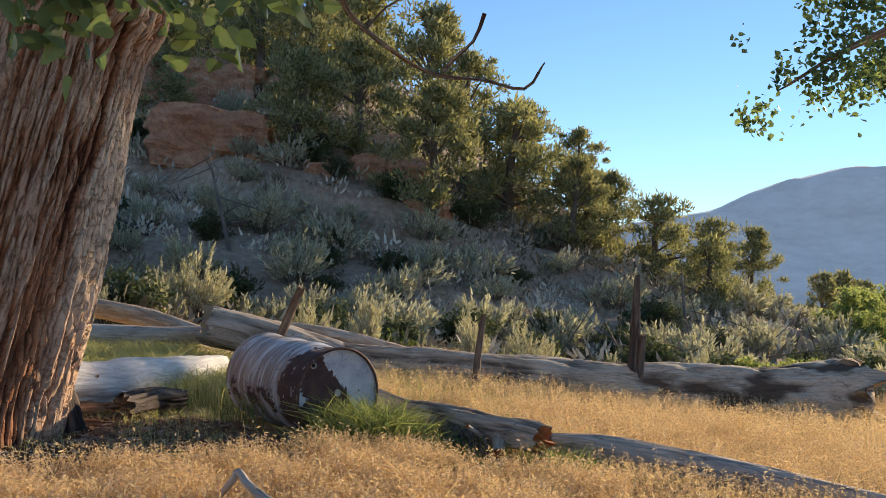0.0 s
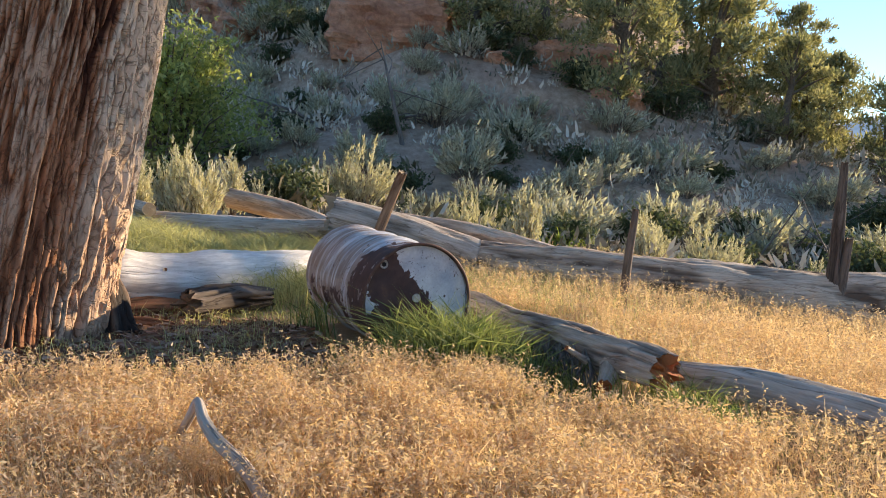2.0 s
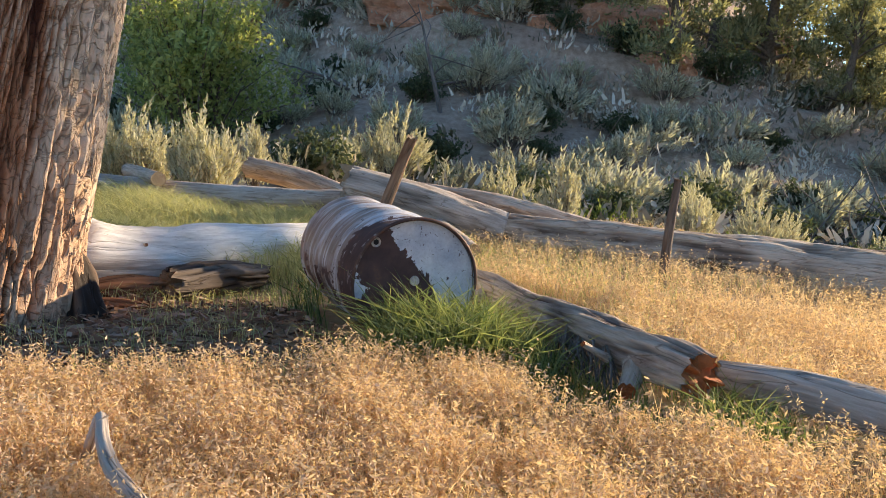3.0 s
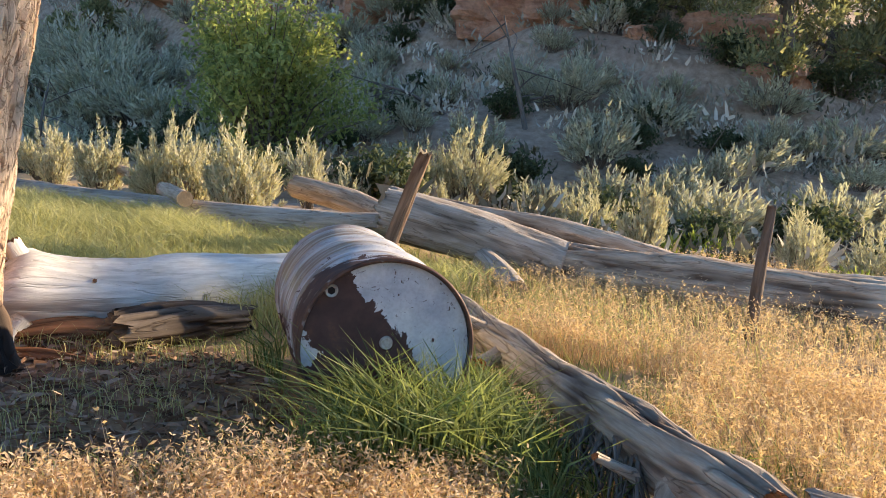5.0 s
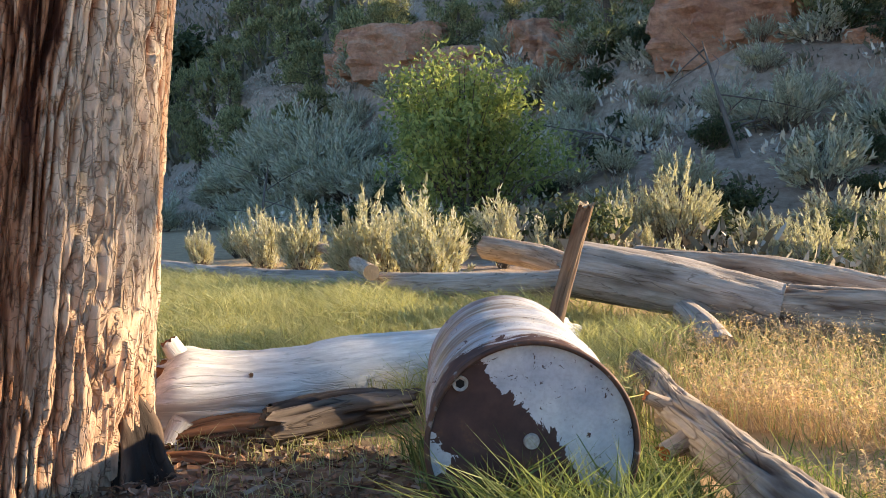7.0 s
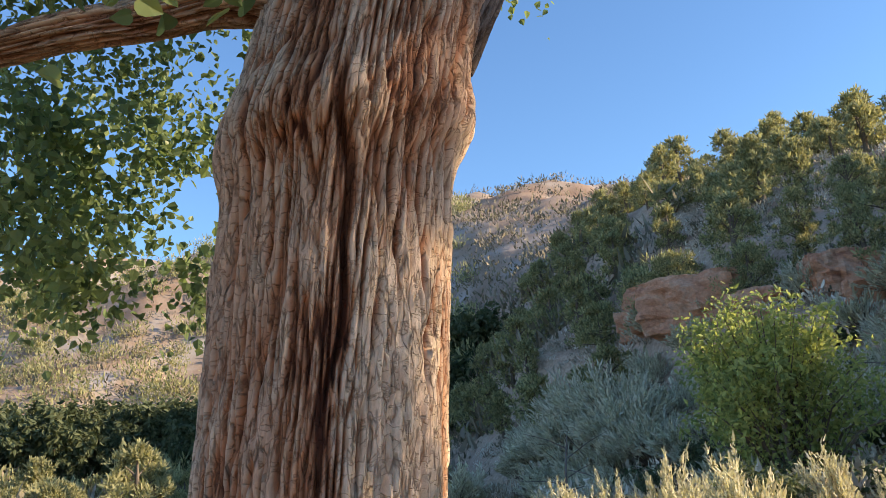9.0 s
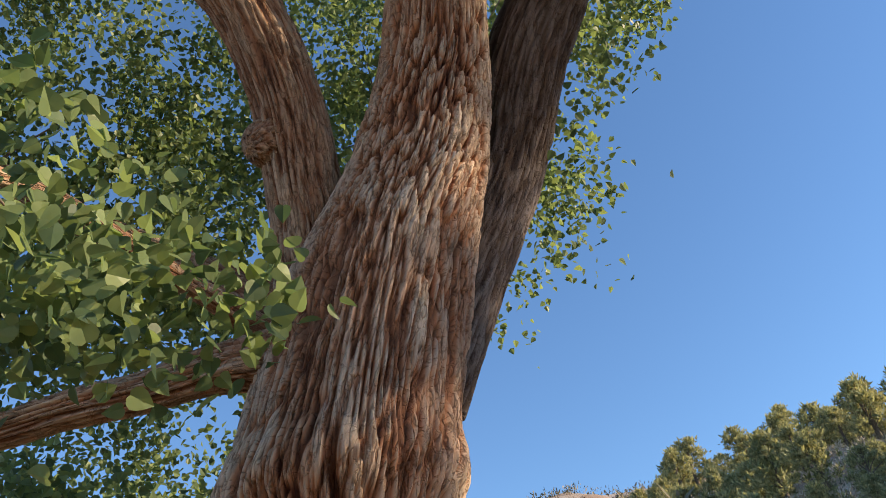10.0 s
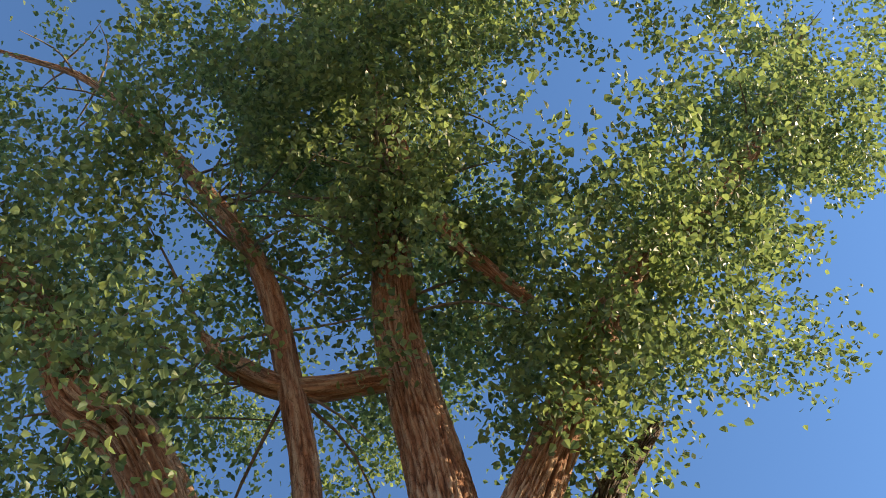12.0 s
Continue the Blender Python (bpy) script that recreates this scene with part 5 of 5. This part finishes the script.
# tall mounds of blue-grey sagebrush below the ledge
planted("sagebrush", sage(114, 170, 0.62, 0.85, M_SAGE_FAR, 0.05, 36), ("woody_base", "foliage"), "tall rounded blue-grey sagebrush in shade", "sagebrush", "tall sagebrush in shade",
        [(-28.5, 28.0, 3.0, 0), (-21.2, 23.7, 2.6, 50), (-22.8, 23.0, 2.7, 100), (-19.6, 22.4, 2.9, 160), (-26.0, 24.0, 2.6, 220), (-24.2, 25.4, 3.1, 280), (-17.6, 21.6, 2.2, 20), (-30.5, 26.5, 2.4, 75), (-16.0, 23.6, 2.0, 140), (-9.7, 19.8, 1.6, 200), (-11.6, 21.6, 1.7, 310), (-33.5, 29.5, 2.6, 190)])

# junipers and pinyons
jun = [[(-0.45, 22.9, 1.25, 15), (-10.5, 24.9, 1.1, 60), (5.76, 33.5, 0.75, 0), (5.3, 27.5, 1.0, 40), (-0.9, 29.5, 1.75, 80), (-6.1, 33.5, 1.6, 20), (10.84, 29.5, 0.95, 60), (-2.9, 25.2, 1.3, 11), (3.9, 25.8, 1.0, 150)],
       [(-4.4, 24.0, 1.25, 210), (4.6, 27.4, 1.1, 80), (6.4, 25.5, 1.1, 30), (1.99, 26.8, 1.6, 90), (-3.6, 32, 1.9, 200), (9.43, 30, 1.05, 10), (-8.5, 36, 1.7, 130), (7.4, 23.5, 0.85, 270)],
       [(0.4, 27.6, 1.35, 0), (-4.9, 28.2, 1.3, 100), (4.6, 30.5, 1.05, 220), (-7.2, 30.0, 1.3, 310), (2.6, 30, 1.1, 50), (24, 53, 1.0, 10), (27.5, 58, 1.1, 60), (31, 62, 1.0, 140), (21.5, 56, 0.8, 30)]]
tries = 0
while sum(map(len, jun)) < 150 and tries < 4000:
    tries += 1
    x, y = rs.uniform(-62, 6), rs.uniform(24, 78)
    d = y - float(toe(np.array([x]))[0])
    if d < (8 if x > -16 else 2.5) or d > 34 or (x > -3 and d > 14):
        continue
    if any(math.hypot(x - s[0], y - s[1]) < 2.3 for g in jun for s in g):
        continue
    jun[int(rs.integers(0, 3))].append((x, y, rs.uniform(0.7, 1.25), rs.uniform(0, 360)))
for _ in range(70):
    a, r = math.radians(rs.uniform(-96, -60)), rs.uniform(38, 66)
    jun[int(rs.integers(0, 3))].append((r * math.sin(a), r * math.cos(a) + 4, rs.uniform(0.6, 1.2), rs.uniform(0, 360)))
for k3 in range(3):
    planted("juniper_tree", JUN_FAR[k3], ("trunk", "crown"), "dark olive juniper far up the slope", "tree", "junipers on the hillside", [s for s in jun[k3] if s[1] >= 36 or s[0] < -24], 0.1)
    planted("juniper_tree", JUN[k3], ("trunk", "crown"), "dark olive juniper with a ragged dense crown on the slope", "tree", "junipers on the hillside", [s for s in jun[k3] if not (s[1] >= 36 or s[0] < -24)], 0.1)


# ---- sandstone outcrops ----
def boulder(seed, sx, sy, sz):
    """A bedded, cracked block with chipped edges."""
    bm = bmesh.new()
    bmesh.ops.create_cube(bm, size=2)
    bmesh.ops.subdivide_edges(bm, edges=bm.edges[:], cuts=14, use_grid_fill=True)
    p = np.array([v.co for v in bm.verts])
    r = np.linalg.norm(p, axis=1)
    p = p * (0.72 + 0.28 / np.maximum(r, 1)[:, None] * 1.25)
    n = p / np.linalg.norm(p, axis=1)[:, None]
    q = p * (sx, sy, sz)
    bed = np.round(q[:, 2] / 0.34 + 0.6 * perlin(q * 0.5 + seed)) * 0.34
    step = perlin(np.stack([q[:, 0] * 0.7, q[:, 1] * 0.7, bed * 3 + seed], 1)) * 0.6
    crack = -0.25 * np.clip(1 - np.abs(perlin(np.stack([q[:, 0] * 0.9, q[:, 1] * 0.9, q[:, 2] * 0.12 + seed], 1))) * 9, 0, 1)
    q = q + n * (step + crack + 0.30 * fbm(q * 1.4 + seed, 4))[:, None] * (1, 1, 0.35)
    for v, c in zip(bm.verts, q):
        v.co = c
    me = bpy.data.meshes.new("boulder")
    bm.to_mesh(me)
    bm.free()
    me.materials.append(M_ROCK)
    return me


ROCKS = [boulder(201, 1.9, 1.1, 1.1), boulder(202, 1.4, 1.2, 0.9), boulder(203, 2.6, 1.2, 1.0)]
for x, y, up, s, turn, k3 in ((-1.7, 24.8, 0.1, 0.66, 5, 0), (-6.9, 24.1, 0.3, 0.85, 12, 0), (1.6, 29.6, 0.1, 0.6, 20, 1), (-0.5, 23.5, -0.1, 0.42, -25, 1), (-3.6, 23.4, -0.1, 0.35, 20, 1), (-8.6, 30.0, 0.2, 0.85, 0, 0), (-10.9, 30.6, 0.1, 0.75, 32, 1),
                              (-13.0, 31.2, 0, 0.7, -8, 1), (-20.5, 27.6, 0.8, 0.95, 28, 0), (-23.0, 29.2, 0.6, 0.9, 35, 0), (-17.6, 27.4, 0.3, 0.6, 15, 1), (-15.0, 28.2, 0.5, 0.75, 50, 1), (-26.4, 31, 0.3, 0.8, 20, 1),
                              (-5.9, 24.6, 0, 0.6, 0, 1), (-6.6, 31, 0.1, 0.7, 60, 1), (-12, 25.6, 0, 0.55, 30, 0)):
    ob = new("sandstone_boulder", ROCKS[k3])
    ob.matrix_basis = pose(x, y, h1(x, y) + up, 0, 0, turn) @ Matrix.Diagonal((s, s, s, 1))
    tagged(ob, "bedded red-orange sandstone ledge jutting from the slope", "rock", "sandstone ledges")


# ---- dead wood on the slope ----
def grown(*args):
    return (*tube(*args), tube.grain)


def dead_branch(seed, length, lean, twigs=9):
    """Meshes of a bare stem and of its twigs."""
    rs = np.random.default_rng(seed)
    tip = np.array([length * math.sin(lean), 0, length * math.cos(lean)])
    shapes = [("stem", grown([(0, 0, -0.1, 0.05), (*(tip * 0.5 + (0, 0.05, 0.06)), 0.035), (*tip, 0.01)], 12, 8))]
    for _ in range(twigs):
        u = rs.uniform(0.25, 0.95)
        d = rs.normal(size=3) * 0.3 * length + tip * 0.15
        shapes.append(("twig", grown([(*(tip * u), 0.016), (*(tip * u + d * 0.5 + rs.normal(size=3) * 0.05), 0.011), (*(tip * u + d), 0.004)], 7, 5)))
    return [(nm, mesh_from(nm, v, f, M_DEADGREY, values=np.where(val < -1, 0, val), grain=g)) for nm, (v, f, val, g) in shapes]


DEAD = [dead_branch(301, 2.2, 0.35), dead_branch(302, 1.8, 1.25), dead_branch(303, 2.6, 1.45, 14)]
for x, y, s, turn, k3 in ((-4.9, 19.2, 1.1, 160, 0), (-6.0, 19.8, 0.9, 20, 1), (-6.8, 19.6, 1.0, 200, 1), (2.4, 15.8, 1.0, 10, 2), (3.6, 16.4, 1.1, 190, 2), (4.6, 17.2, 1.2, 30, 2), (5.3, 16.2, 1.0, 150, 1), (3.2, 14.9, 0.9, 80, 2),
                          (4.2, 15.2, 0.9, 300, 1), (6.2, 17.8, 1.1, 200, 2), (1.0, 17.5, 1.0, 0, 2), (-0.6, 18.4, 0.9, 170, 2), (5.6, 18.6, 1.0, 100, 0), (6.8, 16.5, 0.9, 20, 2), (-13.2, 14.6, 0.8, 120, 0), (-1.2, 16.6, 0.9, 200, 1)):
    ob = thing("dead_branch", pose(x, y, h1(x, y), 0, 0, turn) @ Matrix.Diagonal((s, s, s, 1)), "bare grey fallen branch with broken twigs", "branch", "dead branches on the slope")
    for nm, me in DEAD[k3]:
        part_mesh(nm, me, ob)


# ---- low brush over the slopes ----
def brush(xs, ys, size, blades, mat, seed, pale=1.0, leaf=1.0):
    rs = np.random.default_rng(seed)
    n = len(xs)
    base = np.stack([xs, ys, height(xs, ys)], 1)
    w = np.repeat(np.arange(n), blades)
    r = size[w] * rs.uniform(0.1, 1, len(w)) ** 0.7
    a, e = rs.uniform(0, 2 * np.pi, len(w)), rs.uniform(0.15, 1.45, len(w))
    p = base[w] + np.stack([r * np.cos(a) * np.cos(e) * 1.2, r * np.sin(a) * np.cos(e) * 1.2, r * np.sin(e)], 1)
    d = np.stack([np.cos(a) * 0.4, np.sin(a) * 0.4, np.ones(len(w))], 1) + rs.normal(size=(len(w), 3)) * 0.45
    ln = leaf * size[w] * rs.uniform(0.15, 0.34, len(w))
    return mesh_from("brush", *ribbons(p, p + d * ln[:, None], ln * 0.24, rs.normal(size=(len(w), 3)) * 0.02, rs), mat, False, np.repeat(pale * rs.beta(0.9, 0.9, n)[w] * 0.85 + 0.15 * rs.uniform(0, 1, len(w)), 5))


rs = np.random.default_rng(55)
bx, by = rs.uniform(-40, 13, 5200), rs.uniform(11.5, 52, 5200)
bd = by - toe(bx)
ok = (bd > -4.5) & (bd < 26) & ((bx > -6) | (bd > -2.5)) & (fbm(np.stack([bx * 0.35, by * 0.35, bx * 0], 1), 3) > -0.28)
bx, by = bx[ok], by[ok]
tagged(new("slope_brush", brush(bx, by, rs.uniform(0.2, 0.6, len(bx)), 34, M_BRUSH, 56)), "low grey-green brush scattered over the stony slope", "brush", kind="stuff")
ta, tr = np.radians(rs.uniform(-112, -56, 420)), rs.uniform(72, 190, 420)
tagged(new("mountain_trees", brush(tr * np.sin(ta), tr * np.cos(ta) + 4, rs.uniform(2.2, 4.6, 420), 300, M_JUNIPER, 58, 1.0, 0.45)), "olive junipers crowding the far mountain's lower slope", "trees", kind="stuff")
fa, fr = np.radians(rs.uniform(-125, -42, 7000)), rs.uniform(50, 240, 7000)
fx, fy = fr * np.sin(fa), fr * np.cos(fa) + 4
ok = fbm(np.stack([fx * 0.05, fy * 0.05, fx * 0 + 2], 1), 3) > -0.15
fx, fy = fx[ok], fy[ok]
tagged(new("mountain_brush", brush(fx, fy, rs.uniform(0.8, 2.3, len(fx)), 15, M_BRUSH, 57, 0.3)), "dark shrubs dotted over the far mountain", "brush", kind="stuff")


# ---- grass ----
def zone(x, y):
    """0 dry golden grass, 1 green grass, 2 trampled litter."""
    front = 4.15 + (x + 1.46) * 0.80
    behind = (y > front) & (x < 0.05 + 0.25 * np.sin(y * 3)) & ((x > -3.7) | (y > 4.3 - 0.33 * x))
    strip = (np.abs((y - 4.98) + (x - 0.66) * 1.31 + 0.18) / 1.65 < 0.36 + 0.08 * np.sin(x * 9)) & (x > -1.0) & (x < 1.0) & (y > 4.7)
    slim = (np.abs(y - 5.45 + 0.52 * (x - 0.6)) < 0.22) & (x > 0.6) & (x < 1.9)
    lit_ = np.hypot((x + 2.1) / 1.35, (y - 5.1) / 0.85) < 1 + 0.25 * perlin(np.stack([x * 2, y * 2, x * 0], 1))
    right = (y > 6.9) & (x > -1.25)
    z = np.zeros(len(x), int)
    z[behind | strip | slim] = 1
    z[right] = 0
    z[lit_] = 2
    return z


def in_log(x, y):
    return (np.hypot(x + 0.52, y - 3.30) < 0.14) | (np.hypot(x + 0.66, y - 3.36) < 0.08) | (np.hypot(x + 2.82, y - 4.95) < 0.62) | (((x + 0.624) * 0.771 + (y - 5.485) * 0.637) ** 2 < 0.29 ** 2) & (np.abs(-(x + 0.624) * 0.637 + (y - 5.485) * 0.771 - 0.5) < 0.5) | (np.abs((y - 4.98) + (x - 0.66) * 1.31) / 1.65 < 0.13) & (x < 0.7) & (x > -1.3)


def diamonds(p, d, width, rs):
    """Small flat spikelets, two triangles each."""
    side = np.cross(d, rs.normal(size=d.shape))
    side *= (width / (np.linalg.norm(side, axis=1) + 1e-9))[:, None]
    v = np.stack([p, p + d * 0.4 + side, p + d, p + d * 0.4 - side], 1).reshape(-1, 3)
    t = np.array([[0, 1, 2], [0, 2, 3]])
    return v, (np.arange(len(p))[:, None, None] * 4 + t).reshape(-1, 3)


def gold_grass(n, x0, x1, y0, y1, seed, scale=1.0, heads=6):
    rs = np.random.default_rng(seed)
    x, y = rs.uniform(x0, x1, n), rs.uniform(y0, y1, n)
    tuft = perlin(np.stack([x * 3.1, y * 3.1, x * 0], 1))
    keep = (zone(x, y) == 0) & ~in_log(x, y) & (rs.uniform(-0.55, 0.6, n) < tuft + 0.35)
    x, y, tuft = x[keep], y[keep], tuft[keep]
    n = len(x)
    hgt = scale * rs.uniform(0.10, 0.21, n) * (1 + 0.6 * tuft)
    b = np.stack([x, y, height(x, y) - 0.01], 1)
    lean = rs.normal(size=(n, 2)) * 0.28 + np.array([-0.12, -0.1])
    tip = b + np.stack([lean[:, 0] * hgt, lean[:, 1] * hgt, hgt], 1)
    sv, sf = ribbons(b, tip, np.full(n, 0.0012 * scale), rs.normal(size=(n, 3)) * 0.012, rs)
    w = np.repeat(np.arange(n), heads)
    u = rs.uniform(0.6, 1.05, len(w))
    p = b[w] + (tip - b)[w] * u[:, None]
    d = np.stack([lean[w, 0] + rs.normal(size=len(w)) * 0.55, lean[w, 1] + rs.normal(size=len(w)) * 0.55, rs.uniform(-0.9, 0.5, len(w))], 1)
    d *= (0.019 * scale * rs.uniform(0.6, 1.3, len(w)) / np.linalg.norm(d, axis=1))[:, None]
    hv, hf = diamonds(p, d, 0.0027 * scale, rs)
    return np.vstack([sv, hv]), np.vstack([sf, hf + len(sv)])


def blade_grass(n, x0, x1, y0, y1, seed, tall, want, density):
    rs = np.random.default_rng(seed)
    x, y = rs.uniform(x0, x1, n), rs.uniform(y0, y1, n)
    keep = np.isin(zone(x, y), want) & ~in_log(x, y) & (rs.uniform(0, 1, n) < density(x, y))
    x, y = x[keep], y[keep]
    n = len(x)
    hgt = tall(x, y) * rs.uniform(0.55, 1.15, n)
    b = np.stack([x, y, height(x, y) - 0.01], 1)
    lean = rs.normal(size=(n, 2)) * 0.36 + np.array([-0.08, -0.1])
    mid = b + np.stack([lean[:, 0] * hgt * 0.35, lean[:, 1] * hgt * 0.35, hgt * 0.62], 1)
    tip = b + np.stack([lean[:, 0] * hgt * 1.3, lean[:, 1] * hgt * 1.3, hgt * rs.uniform(0.75, 1.05, n)], 1)
    return ribbons(b, tip, rs.uniform(0.0013, 0.0028, n) * (0.6 + 3.2 * hgt), mid - b - (tip - b) * 0.55, rs)


near = gold_grass(64000, -3.4, 3.2, 1.7, 7.2, 401, 1.0, 9)
tagged(new("dry_grass", mesh_from("dry_grass", *near, M_GOLD, False)), "dense dry golden cheatgrass with drooping seed heads", "grass", kind="stuff")
front_ = gold_grass(26000, -2.6, 1.0, 3.4, 5.6, 404, 1.0, 10)
tagged(new("dry_grass", mesh_from("dry_grass_front", *front_, M_GOLD, False)), "thick pale dry grass in front of the drum", "grass", kind="stuff")
far = gold_grass(26000, -3.2, 7.0, 6.6, 11.2, 402, 1.25, 6)
tagged(new("dry_grass", mesh_from("dry_grass_far", *far, M_GOLD, False)), "golden dry grass beyond the broken log", "grass", kind="stuff")
round_ = gold_grass(16000, -6, 9, -3.5, 7, 405, 1.5, 4)
tagged(new("dry_grass", mesh_from("dry_grass_round", *round_, M_GOLD, False)), "sparse dry golden grass over the open meadow", "grass", kind="stuff")
wide = gold_grass(24000, -17, -3.9, 3.6, 10.5, 403, 1.7, 5)
tagged(new("dry_grass", mesh_from("dry_grass_wide", *wide, M_GOLD, False)), "golden dry meadow beyond the cottonwood", "grass", kind="stuff")


def drum_near(x, y):
    dd = np.hypot(x + 0.75, y - 5.5)
    dl = np.abs((y - 4.98) + (x - 0.66) * 1.31) / 1.65
    return np.clip(np.maximum(np.maximum(np.maximum(1.2 - dd / 0.85, 1.0 - np.hypot(x + 1.1, y - 5.75) / 0.6), 1.3 - np.hypot(x + 0.36, y - 5.27) / 0.56), np.where((y < 6.4) & (x < 1.1), 0.62 - dl / 0.8, 0)), 0, 1)


g1 = blade_grass(80000, -2.6, 2.0, 4.1, 7.2, 411, lambda x, y: 0.08 + 0.30 * drum_near(x, y), (1,), lambda x, y: 0.15 + 0.7 * drum_near(x, y))
tagged(new("green_grass", mesh_from("green_grass", *g1, M_GREEN, False)), "long green grass round the drum and the broken log", "grass", kind="stuff")
g2 = blade_grass(80000, -9.5, -0.8, 6.3, 9.0, 412, lambda x, y: 0.25 + 0.14 * perlin(np.stack([x * 1.3, y * 1.3, x * 0], 1)), (1,), lambda x, y: smooth((y - 6.2) / 0.8) * 0.7 + 0.03)
tagged(new("green_grass", mesh_from("green_grass_back", *g2, M_PALEGRASS, False)), "pale green meadow grass between the logs", "grass", kind="stuff")
g3 = blade_grass(9000, -2.6, 1.6, 4.2, 5.9, 413, lambda x, y: 0.16 + 0 * x, (0, 1), lambda x, y: np.exp(-((y - 4.20 - (x + 1.46) * 0.80) / 0.16) ** 2))
tagged(new("green_grass", mesh_from("green_grass_edge", *g3, M_GREEN, False)), "scattered green grass at the edge of the dry grass", "grass", kind="stuff")

g4 = blade_grass(16000, -2.6, -0.3, 4.1, 6.2, 414, lambda x, y: 0.11 + 0 * x, (1, 2), lambda x, y: np.clip(0.55 * perlin(np.stack([x * 2.2, y * 2.2, x * 0], 1)) + 0.12, 0, 1))
tagged(new("green_grass", mesh_from("green_grass_sparse", *g4, M_PALEGRASS, False)), "sparse short grass on the shaded soil", "grass", kind="stuff")

g5 = blade_grass(9000, -0.3, 1.7, 2.7, 4.9, 415, lambda x, y: 0.15 + 0 * x, (0, 1), lambda x, y: np.clip(1.3 * perlin(np.stack([x * 1.6, y * 1.6, x * 0 + 5], 1)) + 0.10, 0, 1))
tagged(new("green_grass", mesh_from("green_grass_patch", *g5, M_GREEN, False)), "green grass patches among the dry grass", "grass", kind="stuff")

g6 = blade_grass(16000, -1.3, 2.6, 5.7, 8.9, 416, lambda x, y: 0.20 + 0 * x, (0,), lambda x, y: np.clip(0.6 * perlin(np.stack([x * 1.3, y * 1.3, x * 0 + 9], 1)) + 0.55 - 0.22 * (x + 1.0), 0, 1))
tagged(new("green_grass", mesh_from("green_grass_mixed", *g6, M_PALEGRASS, False)), "pale green blades mixed into the dry grass", "grass", kind="stuff")

# bark chips and needles on the bare soil by the trunk
m_lit, nt, b = material("bark litter", 0.9)
nt.links.new(n_ramp(nt, n_island(nt), (0.0, (0.10, 0.055, 0.035)), (0.5, (0.26, 0.14, 0.08)), (1.0, (0.42, 0.32, 0.24))), b.inputs["Base Color"])
rs = np.random.default_rng(17)
n = 6500
x, y = rs.uniform(-3.9, -0.8, n), rs.uniform(4.2, 6.0, n)
kk = (zone(x, y) == 2) & (np.hypot(x + 2.82, y - 4.95) > 0.5)
x, y = x[kk], y[kk]
a = rs.uniform(0, 2 * np.pi, len(x))
ln = rs.uniform(0.015, 0.11, len(x))
p = np.stack([x, y, height(x, y) + 0.004 + rs.uniform(0, 0.025, len(x))], 1)
d = np.stack([np.cos(a) * ln, np.sin(a) * ln, rs.normal(size=len(x)) * 0.012], 1)
lv, lf = ribbons(p, p + d, rs.uniform(0.002, 0.012, len(x)), rs.normal(size=(len(x), 3)) * 0.006, rs)
tagged(new("bark_litter", mesh_from("bark_litter", lv, lf, m_lit, False)), "reddish bark chips and dead twigs on bare soil", "litter", kind="stuff")
